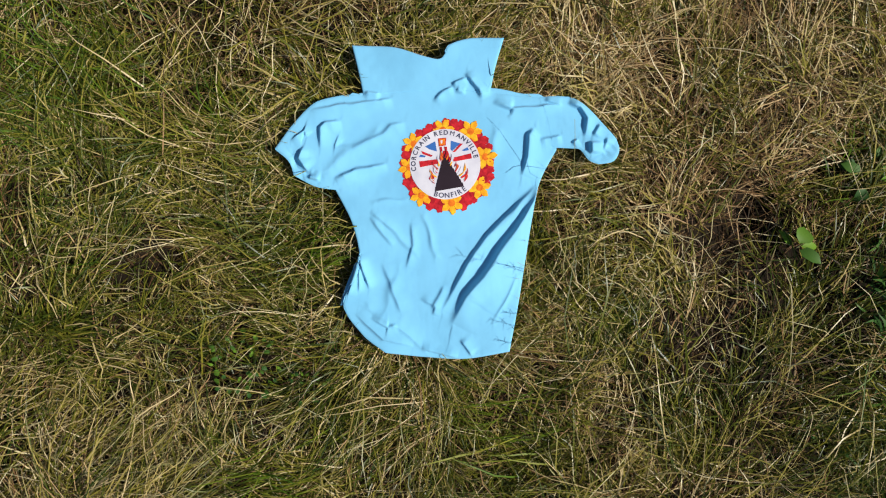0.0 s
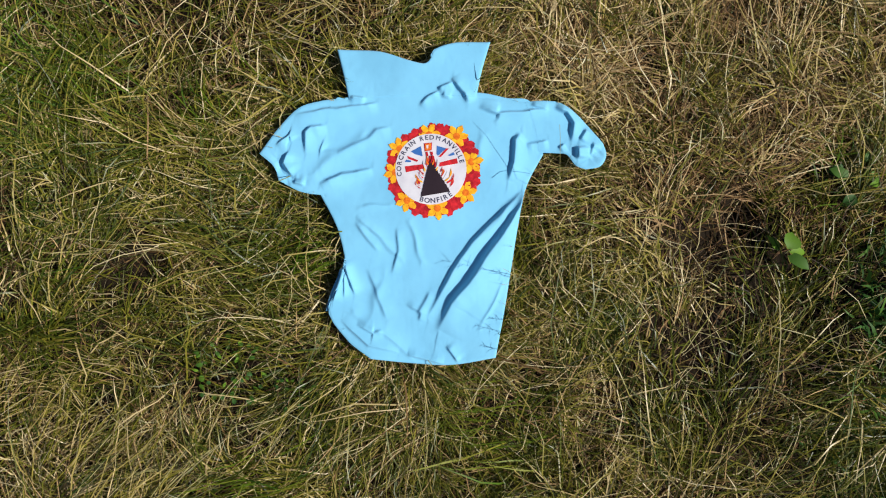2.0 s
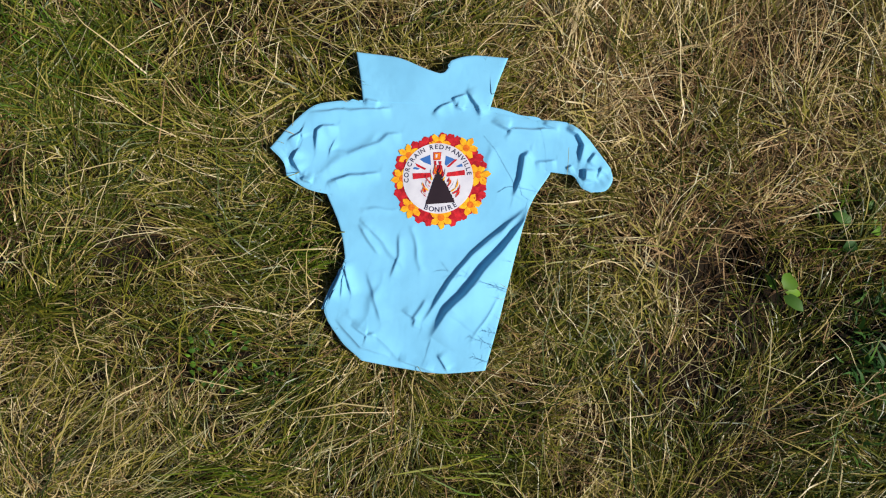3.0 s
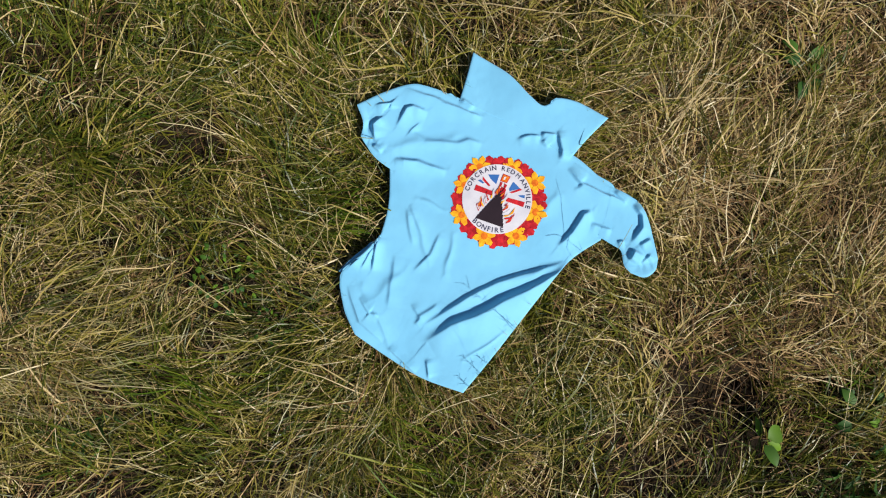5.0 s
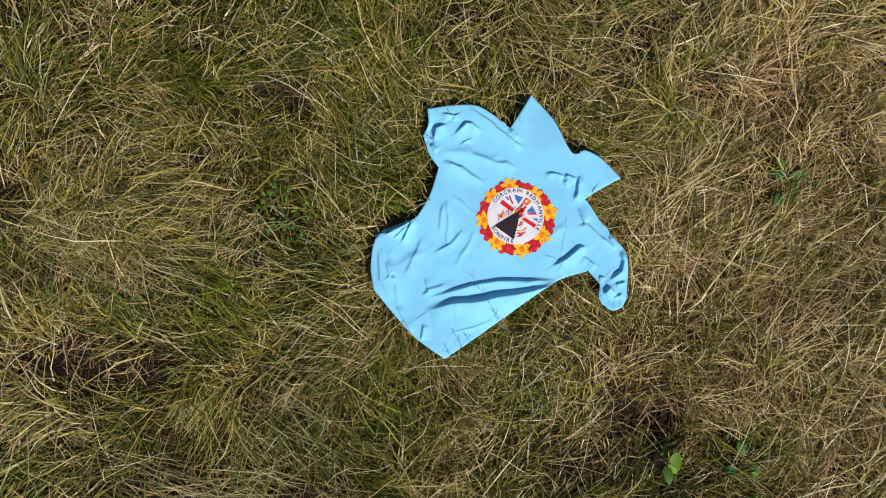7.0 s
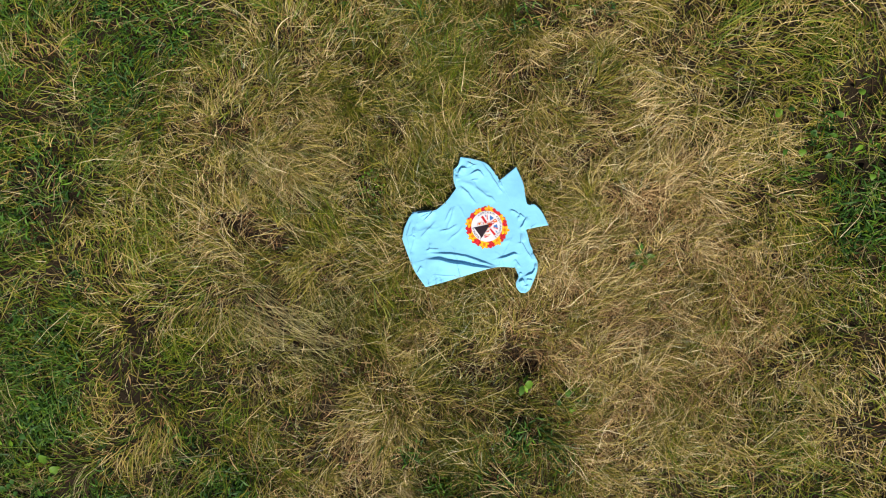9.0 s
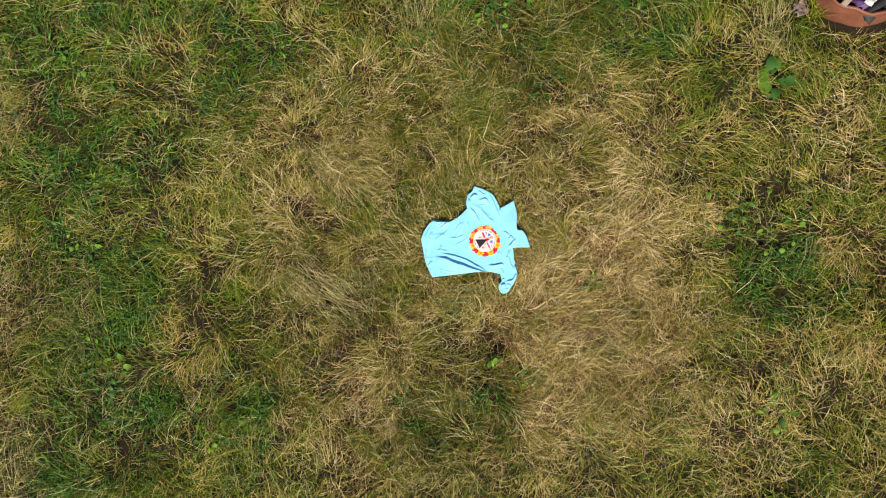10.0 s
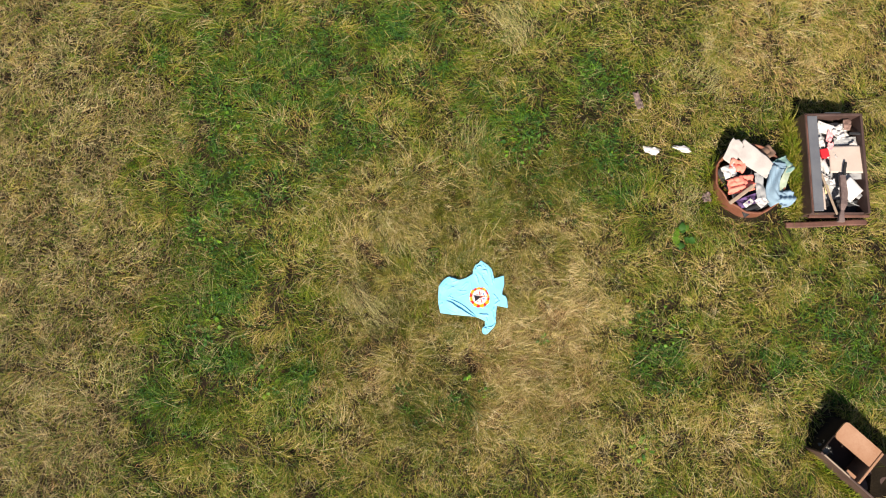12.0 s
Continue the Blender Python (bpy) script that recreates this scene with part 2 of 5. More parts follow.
CREASES += [([(0.263, 0.368), (0.305, 0.353)], 0.005, 0.008), ([(0.326, 0.359), (0.353, 0.346), (0.37, 0.315), (0.364, 0.267)], 0.008, 0.015),
            ([(0.386, 0.269), (0.408, 0.297)], 0.006, 0.010), ([(0.38, 0.254), (0.377, 0.219)], 0.009, 0.015),
            ([(0.423, 0.26), (0.41, 0.225)], 0.005, 0.008), ([(0.33, 0.251), (0.345, 0.26)], 0.005, 0.008),
            ([(0.220, 0.137), (0.158, 0.080), (0.109, 0.036), (0.050, -0.028), (0.010, -0.090), (-0.045, -0.180)], 0.010, 0.013), ([(0.248, 0.145), (0.205, 0.085), (0.170, 0.032), (0.117, -0.030), (0.069, -0.094), (0.021, -0.145), (-0.020, -0.215)], 0.022, 0.027)]
CREASES += [([(-0.115, 0.060), (-0.115, -0.002), (-0.135, -0.057)], 0.006, 0.006), ([(-0.226, 0.08), (-0.169, 0.003)], 0.006, 0.005),
            ([(-0.105, -0.279), (-0.013, -0.308)], 0.006, 0.008), ([(-0.003, -0.263), (0.029, -0.304)], 0.006, 0.008),
            ([(-0.278, -0.176), (-0.209, -0.246), (-0.129, -0.271)], 0.010, 0.006), ([(-0.038, -0.113), (-0.072, -0.175)], 0.008, 0.006),
            ([(-0.198, -0.046), (-0.177, -0.112), (-0.157, -0.178)], 0.012, 0.006), ([(-0.262, -0.020), (-0.252, -0.060), (-0.240, -0.108)], 0.006, 0.011),
            ([(-0.266, -0.045), (-0.280, -0.085), (-0.296, -0.125)], 0.005, 0.009), ([(-0.262, -0.045), (-0.268, -0.115)], 0.004, 0.006), ([(-0.236, -0.190), (-0.196, -0.215), (-0.170, -0.208)], 0.006, 0.006),
            ([(-0.100, -0.145), (-0.062, -0.168), (-0.070, -0.190)], 0.006, 0.006), ([(-0.225, 0.095), (-0.160, 0.040)], 0.004, 0.004)]


def crease_height(x, y, line, w, h):
    """A crease that rises gently on its sunny side and drops sharply on the other."""
    best, sunny, along = np.full(np.shape(x), 9.0), np.zeros(np.shape(x), bool), np.zeros(np.shape(x))
    runs = len(line) - 1
    for k, ((ax, ay), (bx, by)) in enumerate(zip(line, line[1:])):
        dx, dy = bx - ax, by - ay
        n = math.hypot(dx, dy)
        s = np.clip(((x - ax) * dx + (y - ay) * dy) / n / n, 0, 1)
        ex, ey = x - ax - s * dx, y - ay - s * dy
        d = np.hypot(ex, ey)
        near = d < best
        best = np.where(near, d, best)
        sunny = np.where(near, ex * 0.96 - ey * 0.28 > 0, sunny)
        along = np.where(near, (k + s) / runs, along)
    wide = np.where(sunny, 2.6 * w, 0.42 * w)
    fade = np.clip(np.minimum(along, 1 - along) * 5, 0.0, 1) ** 0.8
    return h * (0.10 + 0.90 * fade) * np.exp(-(best / wide) ** 1.5)


def cloth(x, y):
    """Height of the shirt's cloth above the plan."""
    x, y = np.asarray(x, float), np.asarray(y, float)
    flat = np.clip((np.hypot(x + 0.012, y - 0.208) - 0.11) / 0.05, 0, 1)
    z = 0.014 + 0.014 * field(x, y, 0.16, 5) + (0.0030 * field(x, y, 0.06, 6) + 0.0008 * field(x, y, 0.025, 7) + 0.0006 * np.abs(field(x, y, 0.016, 10) - 0.5)) * (0.25 + 0.75 * flat)
    for (ax, ay), (bx, by), w, h, lee in FOLDS:
        dx, dy = bx - ax, by - ay
        n = math.hypot(dx, dy)
        s = np.clip(((x - ax) * dx + (y - ay) * dy) / n / n, 0, 1)
        wob = 0.35 * w * np.sin(s * 7 + ax * 50)
        d = ((x - ax) * -dy + (y - ay) * dx) / n + wob
        sunward = -dy * 0.96 - dx * 0.28
        d = np.where(d * sunward > 0, d * 0.8, d * lee * 1.25)          # gentle towards the sun, steep away from it
        d = np.hypot(d, np.maximum(0, np.hypot(x - ax - s * dx, y - ay - s * dy) - np.abs(d)))
        z = z + 0.75 * h * np.exp(-(np.abs(d) / w) ** 1.6) * (0.35 + 0.65 * np.sin(np.pi * np.clip(s, 0.08, 0.92))) * (0.15 + 0.85 * flat)
    for line, w, h in CREASES:
        z = z + 1.05 * crease_height(x + 0.004 * (field(x, y, 0.035, 8) - 0.5), y + 0.004 * (field(x, y, 0.035, 9) - 0.5), line, w, h) * (0.1 + 0.9 * flat)
    return z


def sheet(bm, xyz):
    """Quads over a grid of points."""
    nu, nv = xyz.shape[:2]
    vs = [[bm.verts.new(xyz[i, j]) for j in range(nv)] for i in range(nu)]
    for i in range(nu - 1):
        for j in range(nv - 1):
            bm.faces.new((vs[i][j], vs[i + 1][j], vs[i + 1][j + 1], vs[i][j + 1]))
    return vs


def from_edge(x, y):
    """Distance to the shirt's outline."""
    p = np.stack([x.ravel(), y.ravel()], 1)
    a, b = SHIRT_OUTLINE, np.roll(SHIRT_OUTLINE, -1, 0)
    best = np.full(len(p), 9.0)
    for (ax, ay), (bx, by) in zip(a, b):
        dx, dy = bx - ax, by - ay
        s = np.clip(((p[:, 0] - ax) * dx + (p[:, 1] - ay) * dy) / (dx * dx + dy * dy + 1e-12), 0, 1)
        best = np.minimum(best, np.hypot(p[:, 0] - ax - s * dx, p[:, 1] - ay - s * dy))
    return best.reshape(x.shape)


def cloth_piece(name, spec, nu, nv, parent, lift=0.0, label="", material=None):
    """One piece of the shirt, rolled down towards the outline and given the cloth's thickness."""
    xy = coons(spec["bottom"], spec["right"], spec["top"], spec["left"], nu, nv)
    x, y = xy[..., 0], xy[..., 1]
    z = cloth(x, y) + lift - 0.0025 * np.exp(-from_edge(x, y) / 0.002)
    p = np.pad(z, 1, mode="edge")           # cloth bends, it does not crack
    z = (4 * z + p[:-2, 1:-1] + p[2:, 1:-1] + p[1:-1, :-2] + p[1:-1, 2:]) / 8
    bm = bmesh.new()
    sheet(bm, np.dstack([xy, z]))
    ob = part(name, bm, material or M_SHIRT, parent, label, True)
    mod = ob.modifiers.new("thickness", "SOLIDIFY")
    mod.thickness, mod.offset, mod.use_rim = 0.003, -1.0, name != "sleeve"
    return ob


shirt = tagged(empty("polo_shirt"), "light blue cotton shirt with round floral print, creased, on grass", "shirt")
cloth_piece("body", BODY, 225, 270, shirt)
cloth_piece("collar", COLLAR, 150, 56, shirt, 0.0010, "turned-up light blue collar")
cloth_piece("sleeve", SLEEVE_L, 66, 84, shirt, 0.0004)
cloth_piece("sleeve", SLEEVE_R, 76, 62, shirt, 0.0004)
cloth_piece("side_flap", dict(bottom=[(-0.320, -0.15), (-0.29, -0.15), (-0.25, -0.13)], right=[(-0.25, -0.13), (-0.255, -0.08), (-0.262, -0.03)],
                              top=[(-0.281, -0.055), (-0.275, -0.04), (-0.262, -0.03)], left=[(-0.320, -0.15), (-0.303, -0.10), (-0.281, -0.055)]),
            12, 16, shirt, -0.008, "pale inner face of the folded side", M_SHIRT)


# ---- the print on the shirt's back ----
PRINT = (-0.011, 0.207)     # centre of the wreath
ROUND = (-0.016, 0.214)     # centre of the white roundel


def on_cloth(xy, lift):
    xy = np.asarray(xy, float)
    return np.dstack([xy, cloth(xy[..., 0], xy[..., 1]) + lift * 0.5])


def polar(cx, cy, r0, r1, a0, a1, n, k, lift):
    """A sector of a ring, laid on the cloth."""
    a = np.radians(np.linspace(a0, a1, n + 1))[:, None]
    r = np.linspace(r0, r1, k + 1)[None, :]
    return on_cloth(np.stack([cx + r * np.cos(a), cy + r * np.sin(a)], -1), lift)


def quad_patch(corners, n, k, lift):
    a, b, c, d = (np.array(p, float) + ROUND for p in corners)
    u, v = np.linspace(0, 1, n + 1)[:, None, None], np.linspace(0, 1, k + 1)[None, :, None]
    return on_cloth((1 - v) * ((1 - u) * a + u * b) + v * ((1 - u) * d + u * c), lift)


def print_part(name, grids, material, parent, label=""):
    bm = bmesh.new()
    for g in grids:
        sheet(bm, g)
    bmesh.ops.remove_doubles(bm, verts=bm.verts, dist=0.00002)
    return part(name, bm, material, parent, label, True)


badge = print_part("print", [polar(*PRINT, 0.004, 0.119, 0, 360, 72, 14, 0.0008)], M_CRIMSON, shirt, "round crimson wreath print")


def flower(cx, cy, r, turn, material, heart, lift, name, label, petals=5, point=0.42):
    """A bloom with ruffled petals and a darker heart."""
    bm = bmesh.new()
    for k in range(petals):
        a = turn + k * 2 * math.pi / petals
        rim = []
        for s in np.linspace(-1, 1, 9):
            w = a + s * 3.0 / petals
            rr = r * (1.0 - point * abs(s) ** 1.5 + 0.05 * math.sin(9 * s + k + 40 * cx))
            rim.append((cx + rr * math.cos(w), cy + rr * math.sin(w)))
        pts = np.array([(cx, cy), *rim])
        z = cloth(pts[:, 0], pts[:, 1]) + lift * 0.5 + 0.0001 * k
        vs = [bm.verts.new((x, y, q)) for (x, y), q in zip(pts, z)]
        for i in range(1, len(vs) - 1):
            bm.faces.new((vs[0], vs[i], vs[i + 1]))
    f = part(name, bm, material, badge, label)
    bm = bmesh.new()
    sheet(bm, polar(cx, cy, 0.0, r * 0.30, 0, 360, 10, 1, lift + 0.0014))
    part("heart", bm, heart, badge)
    return f


_rng = random.Random(4)
YELLOWS = ((142, 0.109), (93, 0.100), (53, 0.114), (11, 0.106), (-36, 0.104), (-86, 0.099), (-135, 0.104), (178, 0.101))
for (_a, _d), (_b, _e) in zip(YELLOWS, YELLOWS[1:] + YELLOWS[:1]):
    _span = (_b - _a + 180) % 360 - 180
    for _f in (0.32, 0.68):
        _t, _q = radians(_a + _span * _f + _rng.uniform(-3, 3)), (_d + _e) / 2 - 0.002
        flower(PRINT[0] + _q * math.cos(_t), PRINT[1] + _q * math.sin(_t), 0.027 + 0.004 * _rng.random(), _rng.uniform(0, 6), M_RED_PRINT, M_CRIMSON, 0.0016, "red_flower", "printed red bloom", 5, 0.30)
for _a, _d in YELLOWS:
    _t = radians(_a)
    flower(PRINT[0] + _d * math.cos(_t), PRINT[1] + _d * math.sin(_t), 0.0300 + 0.003 * _rng.random(), _rng.uniform(0, 6), M_YELLOW, M_ORANGE, 0.0030, "yellow_flower", "printed yellow bloom", 6, 0.44)

print_part("roundel", [polar(*ROUND, 0.0, 0.095, 0, 360, 72, 12, 0.0048)], M_WHITE_PRINT, badge, "white printed roundel")
for _g in ([(-0.051, 0.050), (-0.023, 0.063), (-0.020, 0.035), (-0.040, 0.042)], [(0.019, 0.062), (0.044, 0.053), (0.021, 0.034), (0.017, 0.039)],
           [(-0.069, 0.023), (-0.064, 0.029), (-0.050, 0.025), (-0.054, 0.021)], [(0.047, 0.034), (0.063, 0.042), (0.066, 0.034), (0.053, 0.032)]):
    print_part("blue_field", [quad_patch(_g, 4, 4, 0.0056)], M_BLUE_PRINT, badge, "blue field of the flag")
for _g in ([(-0.069, 0.011), (-0.021, 0.014), (-0.017, 0.002), (-0.067, -0.005)], [(0.019, 0.015), (0.071, 0.025), (0.073, 0.011), (0.024, 0.005)],
           [(-0.062, 0.039), (-0.032, 0.025), (-0.036, 0.021), (-0.058, 0.030)], [(0.022, 0.031), (0.044, 0.053), (0.051, 0.052), (0.029, 0.031)],
           [(-0.004, 0.036), (0.010, 0.035), (0.016, 0.004), (-0.006, 0.012)]):
    print_part("red_bar", [quad_patch(_g, 6, 3, 0.0062)], M_RED_PRINT, badge, "red bar of the flag")
print_part("crest", [quad_patch([(-0.015, 0.070), (0.007, 0.071), (0.005, 0.050), (-0.014, 0.048)], 4, 4, 0.0064)], M_RED_PRINT, badge, "small red and orange crest")
print_part("crest_field", [quad_patch([(-0.0125, 0.068), (0.0045, 0.069), (0.003, 0.052), (-0.0115, 0.050)], 2, 2, 0.0070)], M_ORANGE, badge)
print_part("crest_figure", [quad_patch([(-0.009, 0.064), (-0.003, 0.065), (-0.004, 0.056), (-0.008, 0.055)], 2, 2, 0.0076)], M_WHITE_PRINT, badge)
for _g in ([(-0.012, 0.046), (-0.006, 0.047), (-0.005, 0.036), (-0.010, 0.031)], [(0.000, 0.047), (0.008, 0.046), (0.008, 0.038), (0.002, 0.036)]):
    print_part("crest_figure", [quad_patch(_g, 2, 2, 0.0076)], M_RED_PRINT, badge)
# the stepped dark stack of the bonfire
_grids = []
for _k in range(9):
    _f0, _f1 = _k / 9, (_k + 1) / 9
    _l0, _r0 = -0.031 + 0.028 * _f0, 0.046 - 0.048 * _f0
    _y0, _y1 = -0.067 + 0.088 * _f0, -0.067 + 0.088 * _f1
    _grids.append(quad_patch([(_l0, _y0 - 0.005 + 0.004 * _f0), (_r0 + 0.001, _y0 + 0.004), (_r0 - 0.002, _y1 + 0.0055), (_l0 + 0.002, _y1 - 0.0025)], 5, 1, 0.0070 + 0.0003 * _k))
print_part("bonfire_shape", _grids, M_DARK_PRINT, badge, "dark stepped bonfire stack")
_rng = random.Random(9)
for _k in range(26):
    _side = -1 if _k % 2 else 1
    _f = (_k // 2) / 12
    _x = (-0.031 + 0.028 * _f - 0.003 if _side < 0 else 0.046 - 0.048 * _f + 0.003) + 0.003 * _rng.uniform(-1, 1)
    _y, _h = -0.050 + 0.066 * _f, _rng.uniform(0.022, 0.044) * (1.05 - 0.45 * _f)
    _lean = -_side * _rng.uniform(0.35, 1.6) * (1.15 - 0.6 * _f)
    _m = (M_RED_PRINT, M_ORANGE, M_RED_PRINT, M_YELLOW, M_WHITE_PRINT)[(_k // 2) % 5]
    _row = [[], []]
    for _s in np.linspace(0, 1, 8):
        _w = 0.17 * math.sin(math.pi * min(1, _s * 0.9 + 0.12)) * (1 - _s) ** 0.4
        _turn = _lean * (1 - 0.55 * _s)
        for _e, _r in zip((-1, 1), _row):
            _r.append((ROUND[0] + _x + _h * (_s * math.sin(-_turn) + _e * _w * math.cos(_turn) + 0.05 * math.sin(6 * _s + _k)),
                       ROUND[1] + _y + _h * (_s * math.cos(_turn) - _e * _w * math.sin(_turn))))
    _bm = bmesh.new()
    sheet(_bm, on_cloth(np.array(_row), 0.0078 + 0.0002 * (_k // 2)))
    part("flame", _bm, _m, badge, "printed flame")


def lettering(text, radius, first, last, size, outward, name):
    """Words set round the roundel, laid on the cloth."""
    bm = bmesh.new()
    wide = [{"I": 0.45, " ": 0.7, "M": 1.4, "A": 1.05, "E": 0.85, "L": 0.8, "F": 0.8, "B": 0.9}.get(ch, 1.0) for ch in text]
    run = np.cumsum(wide) - np.array(wide) / 2
    run = (run - run[0]) / (run[-1] - run[0])
    for k, ch in enumerate(text):
        if ch == " ":
            continue
        a = radians(first + (last - first) * run[k])
        cu = bpy.data.curves.new("letter", "FONT")
        cu.body, cu.size, cu.align_x, cu.align_y = ch, size, "CENTER", "CENTER"
        cu.resolution_u, cu.offset = 3, 0.0 if ch == "M" else 0.00025
        ob = new("letter", cu)
        bpy.context.view_layer.update()
        me = bpy.data.meshes.new_from_object(ob.evaluated_get(bpy.context.evaluated_depsgraph_get()))
        bpy.data.objects.remove(ob)
        bpy.data.curves.remove(cu)
        turn = a - math.pi / 2 if outward else a + math.pi / 2
        c, s = math.cos(turn), math.sin(turn)
        n0 = len(bm.verts)
        bm.from_mesh(me)
        bm.verts.ensure_lookup_table()
        for v in bm.verts[n0:]:
            x, y = v.co.x, v.co.y
            px, py = ROUND[0] + radius * math.cos(a) + x * c - y * s, ROUND[1] + radius * math.sin(a) + x * s + y * c
            v.co = (px, py, float(cloth(px, py)) + 0.0031)
        bpy.data.meshes.remove(me)
    return part(name, bm, M_NAVY, badge, "dark lettering")


lettering("CORCRAIN REDMANVILLE", 0.0845, 186, 11, 0.0175, True, "lettering")
lettering("BONFIRE", 0.0850, 250, 304, 0.0190, False, "lettering")


# ---- grass ----
def soil_height(x, y):
    """The uneven soil: hummocks and hollows, pressed flat under the shirt."""
    x, y = np.asarray(x, float), np.asarray(y, float)
    h = 0.075 * (field(x, y, 0.42, 41) - 0.5) + 0.055 * (field(x, y, 0.15, 42) - 0.5)
    for hx, hy in ((0.85, 0.03), (1.03, 0.13), (0.67, -0.50), (0.60, 0.42)):          # small deep hollows
        h = h - 0.09 * np.exp(-((x - hx) ** 2 + (y - hy) ** 2) / 0.0022)
    calm = np.clip((np.hypot(x, y - 0.1) - 0.55) / 0.3, 0, 1)
    return GROUND + h * calm + 0.022 * (1 - calm)


def blades(name, base, turn, length, width, rise, fall, dry, material, spine=4, kind="stuff", label="", wave=0.22, press=True):
    """One mesh of many bent blades: each leaves the ground at the angle rise and ends at the angle fall."""
    n = len(base)
    rng = np.random.default_rng(len(name) + n)
    pts = np.zeros((n, spine, 3))
    pts[:, 0, :2] = base
    low = soil_height(base[:, 0], base[:, 1])
    pts[:, 0, 2] = low - 0.004
    step = length / (spine - 1)
    bend = turn.copy()
    for k in range(1, spine):
        f = (k - 0.5) / (spine - 1)
        el = rise + (fall - rise) * f ** 0.7
        bend = bend + rng.normal(0, wave, n) * (1.6 if k > 1 else 1.0)
        pts[:, k, 0] = pts[:, k - 1, 0] + step * np.cos(el) * np.cos(bend)
        pts[:, k, 1] = pts[:, k - 1, 1] + step * np.cos(el) * np.sin(bend)
        pts[:, k, 2] = np.maximum(pts[:, k - 1, 2] + step * np.sin(el), low - 0.01)
    near = (np.abs(pts[:, :, 0]) < 0.6) & (np.abs(pts[:, :, 1] - 0.1) < 0.6)
    idx = np.argwhere(near)
    if press and len(idx):
        px, py = pts[near][:, 0], pts[near][:, 1]
        under = inside(px, py, SHIRT_OUTLINE)
        q = idx[under]
        pts[q[:, 0], q[:, 1], 2] = np.minimum(pts[q[:, 0], q[:, 1], 2], -0.006 - 0.02 * rng.random(len(q)))
    roll = rng.uniform(-1.25, 1.25, n)
    side = np.stack([-np.sin(turn) * np.cos(roll), np.cos(turn) * np.cos(roll), np.sin(roll)], 1)
    taper = 0.5 * (1 - (np.arange(spine - 1) / (spine - 1)) ** 2 * 0.75)
    off = side[:, None, :] * (width[:, None, None] * taper[None, :, None])
    ring = np.stack([pts[:, :-1] - off, pts[:, :-1] + off], 2).reshape(n, 2 * (spine - 1), 3)
    verts = np.concatenate([ring, pts[:, -1:]], 1)
    nv = verts.shape[1]
    start = np.arange(n)[:, None] * nv
    quads = np.concatenate([start + np.array([2 * k, 2 * k + 2, 2 * k + 3, 2 * k + 1]) for k in range(spine - 2)], 1)
    tri = start + np.array([nv - 3, nv - 1, nv - 2])
    loops = np.concatenate([quads, tri], 1).ravel()
    sizes = np.tile(np.r_[[4] * (spine - 2), 3], n)
    me = bpy.data.meshes.new(name)
    me.vertices.add(n * nv)
    me.vertices.foreach_set("co", verts.reshape(-1).astype(np.float32))
    me.loops.add(len(loops))
    me.loops.foreach_set("vertex_index", loops.astype(np.int32))
    me.polygons.add(len(sizes))
    me.polygons.foreach_set("loop_start", np.r_[0, np.cumsum(sizes)[:-1]].astype(np.int32))
    me.update(calc_edges=True)
    tone = me.attributes.new("dry", "FLOAT", "POINT")
    tone.data.foreach_set("value", np.repeat(dry, nv).astype(np.float32))
    me.materials.append(material)
    ob = new(name, me)
    return tagged(ob, label or "matted meadow grass, green and straw-coloured, lying over", "grass", kind=kind)


# where the meadow is dry, lush or bare: x, y, radius
STRAW = [(-1.89, -2.28, 0.25), (-0.70, -2.23, 0.29), (0.12, -2.58, 0.39), (-1.15, -0.72, 0.34), (-2.81, -1.01, 0.32), (-2.03, 0.39, 0.39), (-3.35, -0.28, 0.32),
         (-0.78, 1.60, 0.43), (0.06, 1.29, 0.57), (0.67, 1.63, 0.64), (0.80, 0.66, 0.45), (0.97, -1.24, 0.46), (1.11, -1.82, 0.39), (1.62, 0.23, 0.68), (1.89, 2.64, 0.64),
         (2.19, 1.69, 0.57), (-2.65, 5.03, 0.9), (-3.1, 4.4, 0.9), (0.16, 3.35, 0.5), (0.38, 4.03, 0.36), (1.83, -2.09, 0.5), (0.33, 0.58, 0.16), (-0.82, 0.34, 0.13), (0.60, -0.13, 0.12), (0.36, -0.47, 0.10), (-2.0, 2.95, 0.45), (1.95, 3.25, 0.6)]
LUSH = [(-3.17, -2.77, 0.86), (-1.79, -2.85, 0.72), (-0.73, -3.17, 0.66), (0.24, -3.30, 0.6), (-3.35, -1.56, 0.71), (-2.24, -1.36, 0.5), (-1.81, 1.03, 0.75), (-2.70, 2.20, 0.40),
        (-3.77, -0.46, 0.71), (-1.48, 1.94, 0.57), (1.21, 3.88, 0.42), (0.73, 4.61, 0.45), (1.20, -0.42, 0.46), (0.72, -3.9, 0.5), (1.45, 4.83, 0.5), (1.03, 2.36, 0.43), (0.78, -2.35, 0.43),
        (-0.65, -0.32, 0.10), (-0.34, -0.38, 0.08), (-0.42, 0.02, 0.11), (-0.55, -0.78, 0.22), (0.75, -0.48, 0.26), (0.20, -0.80, 0.20)]
